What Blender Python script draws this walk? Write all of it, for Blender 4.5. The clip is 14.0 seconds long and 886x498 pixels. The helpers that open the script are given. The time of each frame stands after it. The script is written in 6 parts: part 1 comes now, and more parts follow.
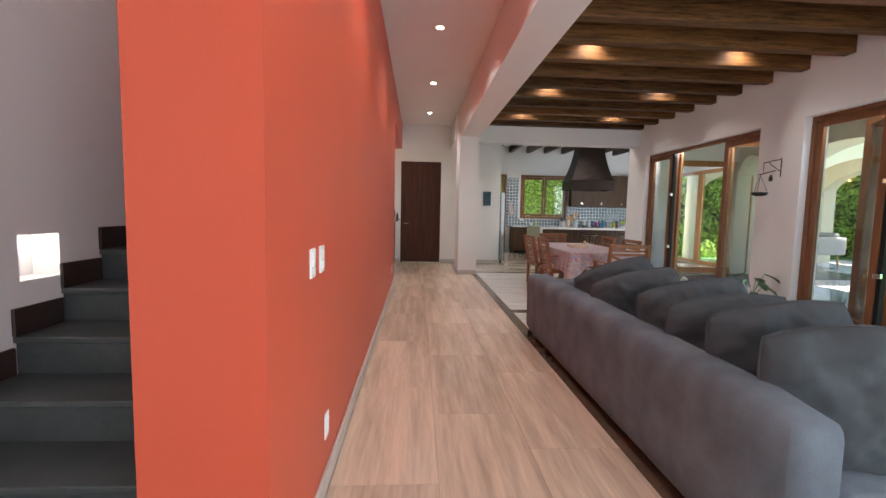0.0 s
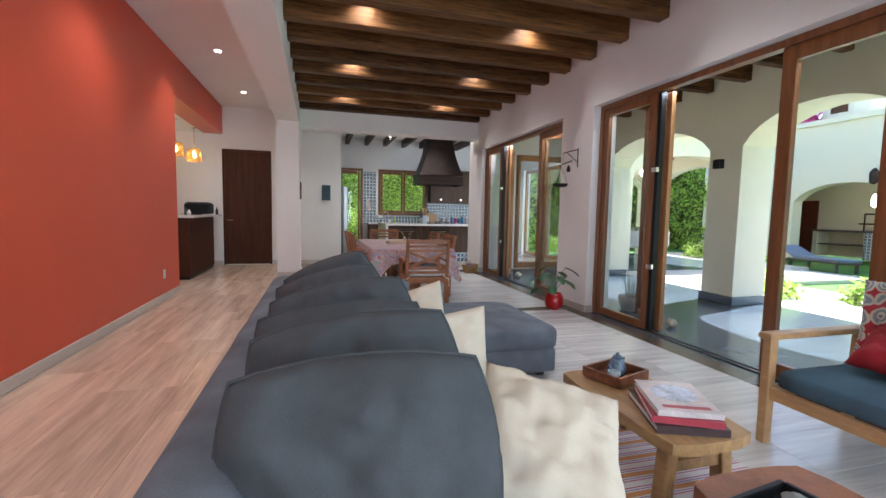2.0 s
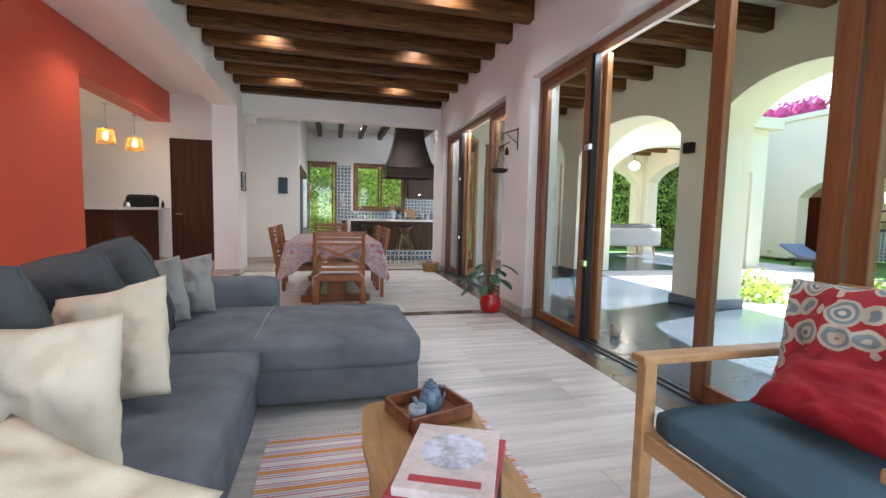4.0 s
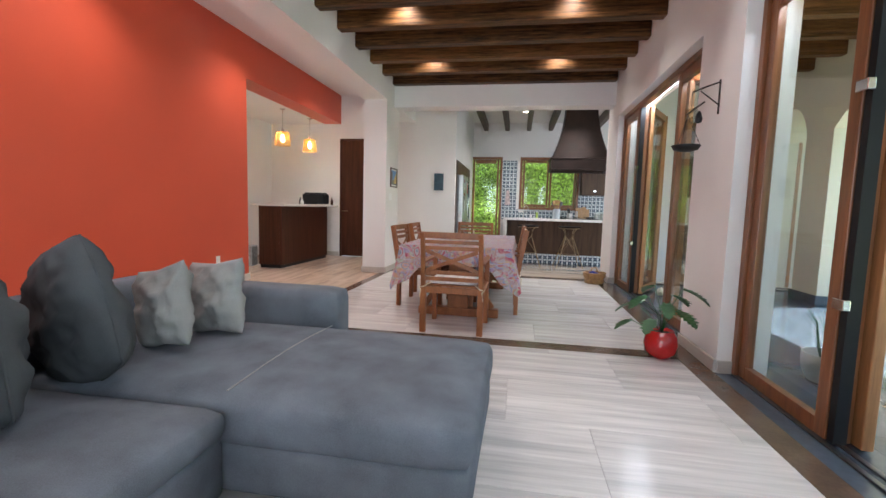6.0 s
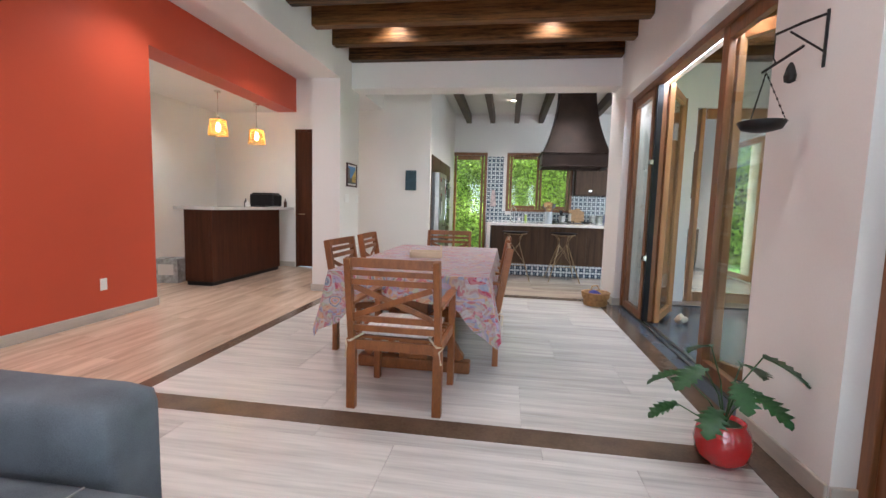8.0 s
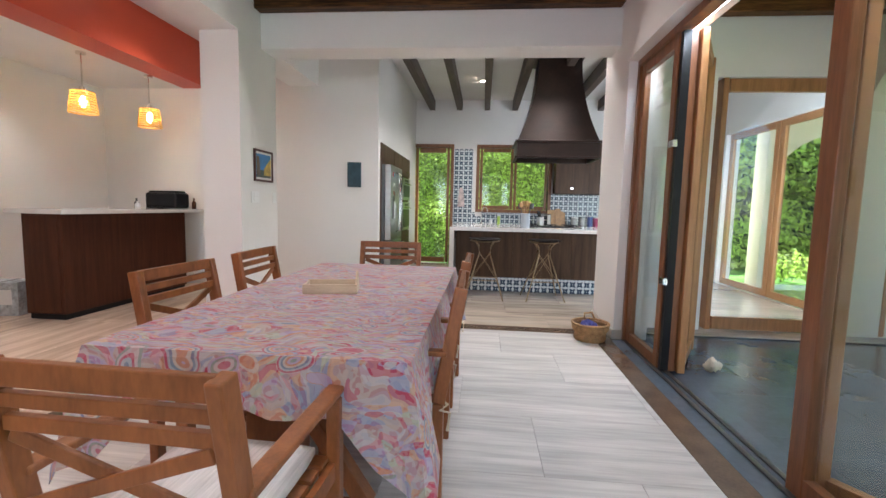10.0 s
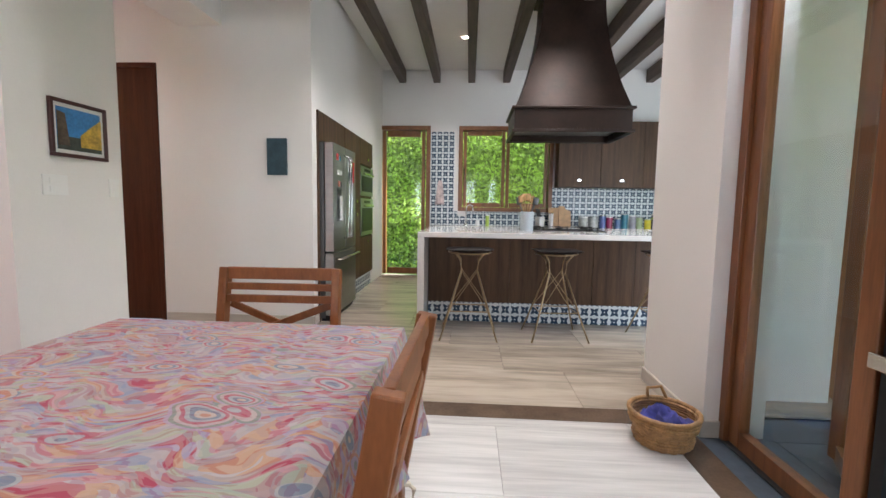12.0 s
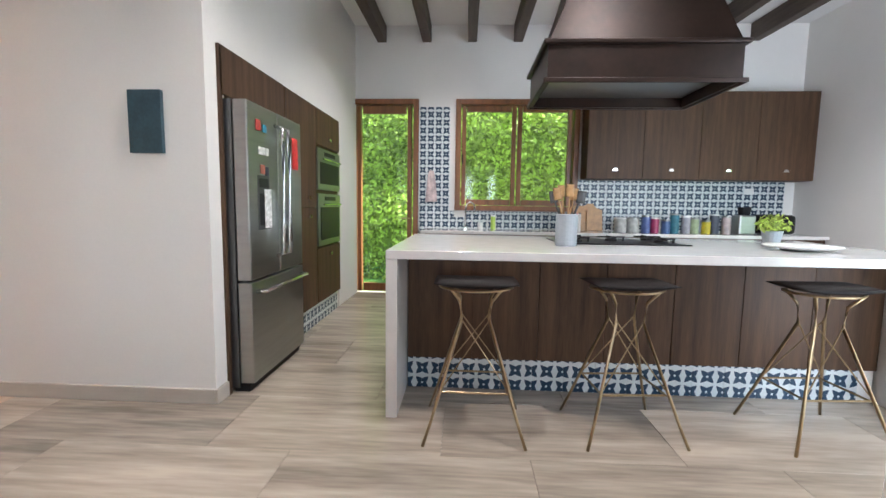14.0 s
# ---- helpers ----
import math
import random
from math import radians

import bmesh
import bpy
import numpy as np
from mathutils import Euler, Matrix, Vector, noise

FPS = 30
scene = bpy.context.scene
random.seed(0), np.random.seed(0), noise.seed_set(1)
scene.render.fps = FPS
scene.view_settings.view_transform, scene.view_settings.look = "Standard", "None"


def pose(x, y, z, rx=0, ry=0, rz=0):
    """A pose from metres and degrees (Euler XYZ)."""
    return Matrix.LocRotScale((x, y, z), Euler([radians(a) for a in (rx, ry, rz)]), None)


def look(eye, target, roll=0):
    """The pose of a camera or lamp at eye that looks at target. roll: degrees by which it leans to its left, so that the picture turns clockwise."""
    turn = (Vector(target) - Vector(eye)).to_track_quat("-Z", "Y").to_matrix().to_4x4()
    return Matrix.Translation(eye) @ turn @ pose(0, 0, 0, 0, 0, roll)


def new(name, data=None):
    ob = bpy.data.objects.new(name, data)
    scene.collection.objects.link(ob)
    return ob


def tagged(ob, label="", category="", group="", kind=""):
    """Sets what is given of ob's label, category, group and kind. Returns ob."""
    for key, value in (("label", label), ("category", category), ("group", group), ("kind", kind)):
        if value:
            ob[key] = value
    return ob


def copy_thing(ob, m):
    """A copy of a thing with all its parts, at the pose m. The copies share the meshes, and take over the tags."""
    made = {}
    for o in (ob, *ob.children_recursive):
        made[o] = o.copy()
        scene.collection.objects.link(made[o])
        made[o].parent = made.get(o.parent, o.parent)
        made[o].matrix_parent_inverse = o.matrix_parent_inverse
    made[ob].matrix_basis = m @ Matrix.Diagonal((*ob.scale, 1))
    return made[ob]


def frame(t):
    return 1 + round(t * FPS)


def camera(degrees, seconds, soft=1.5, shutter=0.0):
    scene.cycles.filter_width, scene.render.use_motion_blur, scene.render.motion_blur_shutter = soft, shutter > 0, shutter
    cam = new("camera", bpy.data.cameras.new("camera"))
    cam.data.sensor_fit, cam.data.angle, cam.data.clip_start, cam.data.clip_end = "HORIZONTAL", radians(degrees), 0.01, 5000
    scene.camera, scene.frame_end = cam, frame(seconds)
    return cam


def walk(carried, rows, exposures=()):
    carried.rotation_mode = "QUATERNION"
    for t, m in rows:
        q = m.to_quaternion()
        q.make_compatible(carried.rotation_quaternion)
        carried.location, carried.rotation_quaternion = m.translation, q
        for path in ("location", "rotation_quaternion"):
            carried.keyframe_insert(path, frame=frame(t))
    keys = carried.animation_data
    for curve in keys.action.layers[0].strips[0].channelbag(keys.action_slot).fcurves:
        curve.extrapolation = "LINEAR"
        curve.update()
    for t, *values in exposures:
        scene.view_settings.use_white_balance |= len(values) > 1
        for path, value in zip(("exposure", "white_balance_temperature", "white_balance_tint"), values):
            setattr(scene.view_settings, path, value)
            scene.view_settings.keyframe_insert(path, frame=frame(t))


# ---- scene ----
cam = camera(90.5, 14.0)
PATH = [
    (0, (0.391, 0.139, 1.342), (0.507, 2.129, 1.172), 1.2),
    (0.5, (0.809, 0.227, 1.312), (1.026, 2.208, 1.147), 1.3),
    (1, (1.222, 0.389, 1.312), (1.573, 2.35, 1.146), 1.2),
    (1.5, (1.637, 0.535, 1.319), (2.125, 2.467, 1.151), 1.1),
    (2, (1.996, 0.707, 1.269), (2.544, 2.624, 1.106), 1.1),
    (2.5, (2.35, 0.862, 1.232), (2.923, 2.771, 1.073), 1.1),
    (2.7, (2.472, 0.903, 1.244), (3.055, 2.809, 1.079), 1.2),
    (4.8, (3.635, 1.432, 1.117), (3.822, 3.416, 0.947), 1.4),
    (5, (3.697, 1.555, 1.126), (3.743, 3.547, 0.951), 1.5),
    (5.5, (3.799, 1.889, 1.115), (3.589, 3.869, 0.932), 1.6),
    (6, (3.908, 2.257, 1.146), (3.576, 4.221, 0.96), 1.6),
    (6.5, (3.924, 2.601, 1.167), (3.566, 4.559, 0.978), 1.7),
    (7, (3.92, 2.981, 1.191), (3.57, 4.941, 1.0), 1.6),
    (7.5, (3.947, 3.355, 1.195), (3.635, 5.322, 1.004), 1.5),
    (8, (3.975, 3.682, 1.234), (3.689, 5.652, 1.043), 1.6),
    (8.5, (3.996, 4.105, 1.242), (3.731, 6.078, 1.049), 1.6),
    (9, (4.059, 4.515, 1.253), (3.837, 6.493, 1.055), 1.7),
    (9.2, (4.084, 4.681, 1.261), (3.875, 6.66, 1.066), 1.7),
    (11.3, (4.068, 6.594, 1.245), (3.952, 8.581, 1.058), 0.8),
    (11.5, (4.047, 6.864, 1.229), (3.949, 8.852, 1.039), 1.0),
    (12, (4.109, 7.315, 1.219), (3.992, 9.303, 1.033), 0.9),
    (12.5, (4.068, 7.773, 1.216), (3.956, 9.761, 1.023), 0.8),
    (13, (4.055, 8.217, 1.213), (3.944, 10.205, 1.02), 0.8),
    (13.5, (4.036, 8.655, 1.214), (3.94, 10.645, 1.029), 1.0),
    (14, (4.057, 9.114, 1.244), (3.956, 11.101, 1.043), 0.8),
]
walk(cam, [(t, look(eye, target, roll)) for t, eye, target, roll in PATH], [(0.0, 1.95, 5900, 10), (1.5, 1.9, 5650, 10), (2.7, 1.98, 5600, 10), (4.8, 2.2, 5800, 10), (9.0, 2.3, 5750, 10), (12.0, 2.25, 5850, 10), (14.0, 2.4, 5700, 10)])

# ---- world and lights ----
world = bpy.data.worlds.new("world")
scene.world = world
world.use_nodes = True
wn = world.node_tree
sky = wn.nodes.new("ShaderNodeTexSky")
sky.sky_type, sky.sun_disc = "NISHITA", False
sky.sun_elevation, sky.sun_rotation = radians(53), radians(74)
wn.links.new(sky.outputs[0], wn.nodes["Background"].inputs[0])
wn.nodes["Background"].inputs[1].default_value = 0.15


def lamp(name, kind, m, energy, color, **more):
    d = bpy.data.lights.new(name, kind)
    d.energy, d.color = energy, color
    if kind == "AREA":
        d.shape, d.size, d.size_y = "RECTANGLE", more["size"], more["size_y"]
    if kind == "SPOT":
        d.spot_size, d.spot_blend, d.shadow_soft_size = radians(more["cone"]), 0.9, 0.05
    if kind == "POINT":
        d.shadow_soft_size = more["radius"]
    if kind == "SUN":
        d.angle = radians(0.6)
    ob = new(name, d)
    ob.matrix_world = m
    return ob


lamp("sun", "SUN", look((21.2, 6.0, 29.2), (0, 0, 0)), 5.0, (1.0, 0.95, 0.86))
DAY = (0.90, 0.96, 1.0)
# daylight of the kitchen's porch wall and of an unseen opening assumed behind the walk
lamp("window_daylight_south", "AREA", look((5.3, -0.9, 1.5), (0, -0.5, 1.5)), 34, DAY, size=3.2, size_y=2.4)
# unseen fill lamp before the closed south wall, added to brighten the rooms
lamp("entry_fill", "AREA", look((2.6, -3.3, 1.6), (2.6, 5, 1.5)), 38, DAY, size=3.6, size_y=2.4)
lamp("window_daylight_kitchen", "AREA", look((7.4, 10.56, 1.4), (7.0, 15, 1.3)), 20, DAY, size=1.6, size_y=2.4)
# sky light that falls in under the heads of the two glazed openings
lamp("window_daylight_living", "AREA", look((5.66, 3.70, 2.645), (4.6, 3.70, 2.2)), 14, DAY, size=3.6, size_y=0.09)
lamp("window_daylight_dining", "AREA", look((5.66, 8.05, 2.645), (4.6, 8.05, 2.2)), 14, DAY, size=3.0, size_y=0.09)
WARM = (1.0, 0.91, 0.82)
SPOTS_HALL = [(0.62, 1.1), (0.62, 3.35), (0.62, 5.6), (0.62, 7.9), (0.62, 10.2)]
SPOTS_LIVING = [(2.5, 7.31), (4.4, 7.31), (2.5, 9.1), (4.4, 9.1), (2.5, 3.75), (4.4, 3.75), (2.5, 5.55), (4.4, 5.55)]
# kitchen row includes an unseen spot, added to brighten the wall on the left
SPOTS_KITCHEN = [(4.0, 13.7), (3.75, 11.2), (5.2, 10.9), (6.9, 12.6), (2.9, 10.75)]
for x, y in SPOTS_HALL:
    lamp("spot_lamp", "SPOT", look((x, y, 3.50), (x, y, 0)), 20, WARM, cone=125)
for x, y in SPOTS_LIVING:
    lamp("spot_lamp", "SPOT", look((x, y, 3.54), (x, y, 0)), 12, WARM, cone=125)
for x, y in SPOTS_KITCHEN:
    lamp("spot_lamp", "SPOT", look((x, y, 3.54), (x, y, 0)), 38, WARM, cone=130)
lamp("niche_lamp", "POINT", pose(-1.53, 2.42, 1.15), 0.18, WARM, radius=0.02)
for x, y in ((-0.56, 10.1), (-0.46, 11.0)):
    lamp("pendant_bulb_lamp", "POINT", pose(x, y, 2.36), 4, (1.0, 0.68, 0.36), radius=0.03)
lamp("nook_lamp", "SPOT", look((-1.1, 9.6, 2.88), (-1.1, 9.6, 0)), 14, WARM, cone=130)
# added spot with no fixture, brightens the stair flight
lamp("stair_fill", "SPOT", look((-0.95, 2.6, 3.5), (-0.95, 2.6, 0)), 3, WARM, cone=130)


# ---- materials ----
def mat(name, color, rough=0.6, metal=0.0, vary=0.12, scale=6.0, stretch=(1, 1, 1), grain=60.0, bump=0.08, per_object=0.0, coat=0.0, space="Object", spec=0.5, island=False):
    """A procedural surface: colour varied at a large and a fine scale, fine relief."""
    m = bpy.data.materials.new(name)
    m.use_nodes = True
    nt = m.node_tree
    b = nt.nodes["Principled BSDF"]
    L = nt.links.new
    if space == "World":
        src = nt.nodes.new("ShaderNodeNewGeometry").outputs["Position"]
    else:
        src = nt.nodes.new("ShaderNodeTexCoord").outputs[space]
    mp = nt.nodes.new("ShaderNodeMapping")
    mp.inputs["Scale"].default_value = stretch
    if per_object and not island:
        jump = nt.nodes.new("ShaderNodeVectorMath")
        jump.operation = "MULTIPLY_ADD"
        L(nt.nodes.new("ShaderNodeObjectInfo").outputs["Random"], jump.inputs[0])
        jump.inputs[1].default_value = (37, 53, 29)
        L(src, jump.inputs[2])
        src = jump.outputs[0]
    L(src, mp.inputs["Vector"])
    n1 = nt.nodes.new("ShaderNodeTexNoise")
    n1.inputs["Scale"].default_value, n1.inputs["Detail"].default_value = scale, 4
    n2 = nt.nodes.new("ShaderNodeTexNoise")
    n2.inputs["Scale"].default_value, n2.inputs["Detail"].default_value = grain, 3
    L(mp.outputs[0], n1.inputs["Vector"])
    L(mp.outputs[0], n2.inputs["Vector"])
    add = nt.nodes.new("ShaderNodeMath")
    add.operation = "MULTIPLY_ADD"
    L(n2.outputs[0], add.inputs[0])
    add.inputs[1].default_value = 0.5
    L(n1.outputs[0], add.inputs[2])
    last = add.outputs[0]
    if per_object:
        rnd = nt.nodes.new("ShaderNodeNewGeometry").outputs["Random Per Island"] if island else nt.nodes.new("ShaderNodeObjectInfo").outputs["Random"]
        a2 = nt.nodes.new("ShaderNodeMath")
        a2.operation = "MULTIPLY_ADD"
        L(rnd, a2.inputs[0])
        a2.inputs[1].default_value = per_object
        L(last, a2.inputs[2])
        a3 = nt.nodes.new("ShaderNodeMath")
        a3.operation = "SUBTRACT"
        L(a2.outputs[0], a3.inputs[0])
        a3.inputs[1].default_value = per_object / 2
        last = a3.outputs[0]
    ramp = nt.nodes.new("ShaderNodeValToRGB")
    ramp.color_ramp.elements[0].position, ramp.color_ramp.elements[1].position = 0.45, 1.05
    c = Vector(color)
    lo, hi = c * (1 - vary), c * (1 + vary)
    ramp.color_ramp.elements[0].color = (*[max(0, v) for v in lo], 1)
    ramp.color_ramp.elements[1].color = (*[min(0.95, v) for v in hi], 1)
    L(last, ramp.inputs[0])
    L(ramp.outputs[0], b.inputs["Base Color"])
    b.inputs["Roughness"].default_value, b.inputs["Metallic"].default_value = rough, metal
    b.inputs["Coat Weight"].default_value = coat
    b.inputs["Specular IOR Level"].default_value = spec
    if bump:
        bp = nt.nodes.new("ShaderNodeBump")
        bp.inputs["Strength"].default_value, bp.inputs["Distance"].default_value = bump, 0.01
        L(add.outputs[0], bp.inputs["Height"])
        L(bp.outputs[0], b.inputs["Normal"])
    return m


def glow(name, color, strength):
    m = bpy.data.materials.new(name)
    m.use_nodes = True
    b = m.node_tree.nodes["Principled BSDF"]
    b.inputs["Emission Color"].default_value = (*color, 1)
    b.inputs["Emission Strength"].default_value = strength
    return m


def glass_mat():
    m = bpy.data.materials.new("window_glass")
    m.use_nodes = True
    nt = m.node_tree
    out = nt.nodes["Material Output"]
    tr, gl, mx, fr, pw = [nt.nodes.new(k) for k in ("ShaderNodeBsdfTransparent", "ShaderNodeBsdfGlossy", "ShaderNodeMixShader", "ShaderNodeLayerWeight", "ShaderNodeMath")]
    tr.inputs[0].default_value = (0.93, 0.95, 0.94, 1)
    gl.inputs["Roughness"].default_value = 0.01
    pw.operation = "MULTIPLY_ADD"
    cube = nt.nodes.new("ShaderNodeMath")
    cube.operation, cube.inputs[1].default_value = "POWER", 4.0
    nt.links.new(fr.outputs["Facing"], cube.inputs[0])
    nt.links.new(cube.outputs[0], pw.inputs[0])
    pw.inputs[1].default_value, pw.inputs[2].default_value = 0.6, 0.03
    nt.links.new(pw.outputs[0], mx.inputs[0])
    nt.links.new(tr.outputs[0], mx.inputs[1])
    nt.links.new(gl.outputs[0], mx.inputs[2])
    nt.links.new(mx.outputs[0], out.inputs[0])
    return m


def pattern_mat(name, cell):
    """White cement tile with dark blue petals that cross in every cell."""
    m = mat(name, (0.62, 0.66, 0.66), 0.35, vary=0.08, bump=0.02)
    nt = m.node_tree
    L = nt.links.new
    pos = nt.nodes.new("ShaderNodeNewGeometry").outputs["Position"]
    sep = nt.nodes.new("ShaderNodeSeparateXYZ")
    L(pos, sep.inputs[0])

    def op(kind, a, b=0.0, c=0.0):
        n = nt.nodes.new("ShaderNodeMath")
        n.operation = kind
        for i, v in enumerate((a, b, c)):
            if isinstance(v, (int, float)):
                n.inputs[i].default_value = v
            else:
                L(v, n.inputs[i])
        return n.outputs[0]

    u = op("FRACT", op("DIVIDE", op("ADD", op("ADD", sep.outputs[0], sep.outputs[1]), 50.0), cell))
    v = op("FRACT", op("DIVIDE", op("ADD", sep.outputs[2], 50.0), cell))

    def far(cu, cv):
        du, dv = op("SUBTRACT", u, cu), op("SUBTRACT", v, cv)
        return op("ADD", op("MULTIPLY", du, du), op("MULTIPLY", dv, dv))

    r2 = 0.83
    lens1 = op("LESS_THAN", op("MAXIMUM", far(0, 1), far(1, 0)), r2)
    lens2 = op("LESS_THAN", op("MAXIMUM", far(0, 0), far(1, 1)), r2)
    # slim gaps where petals cross and at their tips
    mid = op("GREATER_THAN", far(0.5, 0.5), 0.006)
    petal = op("MULTIPLY", op("MAXIMUM", lens1, lens2), mid)
    mix = nt.nodes.new("ShaderNodeMix")
    mix.data_type = "RGBA"
    b = nt.nodes["Principled BSDF"]
    L(b.inputs["Base Color"].links[0].from_socket, mix.inputs[6])
    mix.inputs[7].default_value = (0.012, 0.040, 0.080, 1)
    L(petal, mix.inputs[0])
    L(mix.outputs[2], b.inputs["Base Color"])
    return m


M_WHITE = mat("white_wall_paint", (0.80, 0.775, 0.745), 0.85, vary=0.03, scale=1.2, grain=90, bump=0.05, space="World", spec=0.2)
M_CEIL = mat("ceiling_paint", (0.80, 0.785, 0.765), 0.9, vary=0.03, scale=1.0, grain=80, bump=0.04, space="World", spec=0.2)
M_RED = mat("red_wall_paint", (0.58, 0.088, 0.042), 0.40, vary=0.05, scale=1.0, grain=120, bump=0.05, space="World", spec=0.35)
M_CREAM = mat("cream_render", (0.74, 0.68, 0.53), 0.9, vary=0.05, scale=1.0, grain=50, bump=0.1, space="World", spec=0.2)
M_BASEB = mat("travertine_base", (0.52, 0.47, 0.41), 0.35, vary=0.10, scale=3, stretch=(1, 1, 6), bump=0.03, space="World")
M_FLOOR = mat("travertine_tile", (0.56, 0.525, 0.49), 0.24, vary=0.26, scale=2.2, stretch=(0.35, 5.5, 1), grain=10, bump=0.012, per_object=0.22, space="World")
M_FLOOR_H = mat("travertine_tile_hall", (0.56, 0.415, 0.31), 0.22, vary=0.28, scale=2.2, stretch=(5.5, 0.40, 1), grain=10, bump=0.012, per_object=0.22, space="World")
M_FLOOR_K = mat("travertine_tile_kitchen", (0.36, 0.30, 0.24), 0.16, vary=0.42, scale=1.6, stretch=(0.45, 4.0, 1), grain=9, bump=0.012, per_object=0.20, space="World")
M_STRIP = mat("brown_marble_strip", (0.115, 0.075, 0.05), 0.22, vary=0.3, scale=5, stretch=(1, 1, 1), bump=0.02, space="World")
M_SLATE = mat("slate_tile", (0.075, 0.095, 0.120), 0.2, vary=0.25, scale=3, grain=25, bump=0.04, per_object=0.3, space="World")
M_PAVING = mat("pale_paving", (0.48, 0.45, 0.40), 0.6, vary=0.15, scale=2.5, grain=40, bump=0.06, per_object=0.25, space="World")
M_BEAM = mat("dark_stained_beam", (0.105, 0.045, 0.013), 0.5, vary=0.9, scale=3.0, stretch=(0.8, 13, 13), grain=12, bump=0.12, per_object=0.3, spec=0.2)
M_KBEAM = mat("grey_stained_beam", (0.075, 0.052, 0.038), 0.6, vary=0.4, scale=3.0, stretch=(7, 0.7, 7), grain=16, bump=0.1)
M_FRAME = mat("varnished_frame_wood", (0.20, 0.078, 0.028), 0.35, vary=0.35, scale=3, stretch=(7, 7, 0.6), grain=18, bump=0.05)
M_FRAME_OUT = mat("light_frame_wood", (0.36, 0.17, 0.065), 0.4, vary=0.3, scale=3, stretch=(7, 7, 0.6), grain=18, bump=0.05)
M_DOOR = mat("dark_red_wood", (0.062, 0.019, 0.008), 0.5, vary=0.35, scale=2.5, stretch=(9, 9, 0.5), grain=20, bump=0.04, spec=0.22)
M_WALNUT = mat("walnut_veneer", (0.078, 0.043, 0.024), 0.5, vary=0.45, scale=2.2, stretch=(9, 9, 0.45), grain=22, bump=0.04, spec=0.25)
M_TEAK = mat("teak_wood", (0.25, 0.085, 0.024), 0.42, vary=0.35, scale=3.0, stretch=(4, 4, 1.2), grain=22, bump=0.05, per_object=0.12)
M_RUSTIC = mat("rustic_bench_wood", (0.36, 0.21, 0.085), 0.45, vary=0.4, scale=3.0, stretch=(6, 0.8, 3), grain=18, bump=0.12)
M_OAK = mat("light_oak", (0.46, 0.27, 0.12), 0.4, vary=0.25, scale=3, stretch=(5, 1, 5), grain=20, bump=0.05)
M_SOFA = mat("grey_woven_fabric", (0.125, 0.136, 0.154), 0.95, vary=0.3, scale=5, stretch=(1, 1, 1), grain=260, bump=0.25, spec=0.15)
M_CUSH = mat("charcoal_cushion_fabric", (0.068, 0.073, 0.077), 0.95, vary=0.16, scale=9, grain=240, bump=0.3, spec=0.15)
M_PILLOW = mat("pale_grey_linen", (0.26, 0.255, 0.245), 0.95, vary=0.12, scale=8, grain=220, bump=0.25, spec=0.15)
M_CREAMP = mat("cream_linen", (0.60, 0.52, 0.40), 0.95, vary=0.08, scale=8, grain=220, bump=0.25, spec=0.15)
M_STITCH = mat("faded_red_thread", (0.45, 0.12, 0.13), 0.9, vary=0.3, scale=20, bump=0.1)
M_STEEL = mat("brushed_steel", (0.36, 0.37, 0.35), 0.3, metal=0.95, vary=0.08, scale=2, stretch=(1, 1, 14), grain=30, bump=0.01)
M_STEELD = mat("dark_steel", (0.12, 0.12, 0.12), 0.35, metal=0.8, vary=0.1)
M_CHROME = mat("polished_chrome", (0.75, 0.75, 0.73), 0.12, metal=1.0, vary=0.03, bump=0)
M_BRASS = mat("aged_brass", (0.34, 0.25, 0.14), 0.32, metal=0.9, vary=0.25, scale=12, bump=0.04)
M_HOOD = mat("dark_copper_hood", (0.022, 0.011, 0.007), 0.38, metal=0.5, vary=0.4, scale=5, grain=30, bump=0.05)
M_QUARTZ = mat("white_quartz", (0.68, 0.655, 0.625), 0.10, vary=0.06, scale=9, grain=120, bump=0.0, space="World")
M_BLACK = mat("black_plastic", (0.012, 0.012, 0.013), 0.35, vary=0.2, bump=0.02, spec=0.2)
M_LEATHER = mat("black_leather", (0.010, 0.007, 0.006), 0.6, vary=0.3, scale=10, grain=150, bump=0.15, spec=0.15)
M_WPLAST = mat("white_plastic", (0.82, 0.81, 0.79), 0.35, vary=0.02, bump=0)
M_IRON = mat("wrought_iron", (0.018, 0.016, 0.015), 0.5, metal=0.5, vary=0.3, scale=20, bump=0.1)
M_REDPOT = mat("red_glazed_ceramic", (0.42, 0.008, 0.010), 0.12, vary=0.15, scale=4, bump=0.01, coat=0.5)
M_LEAF = mat("monstera_leaf", (0.020, 0.075, 0.018), 0.35, vary=0.4, scale=8, grain=60, bump=0.08)
M_SHADE = mat("woven_lamp_shade", (0.74, 0.48, 0.20), 0.6, vary=0.5, scale=30, stretch=(1, 1, 3), grain=120, bump=0.3)
M_WICKER = mat("wicker_weave", (0.36, 0.20, 0.08), 0.6, vary=0.4, scale=30, grain=120, bump=0.3)
M_HEDGE = mat("hedge_leaves", (0.42, 0.54, 0.11), 0.55, vary=0.6, scale=1.6, grain=7, bump=0, per_object=0.9, island=True, space="World")


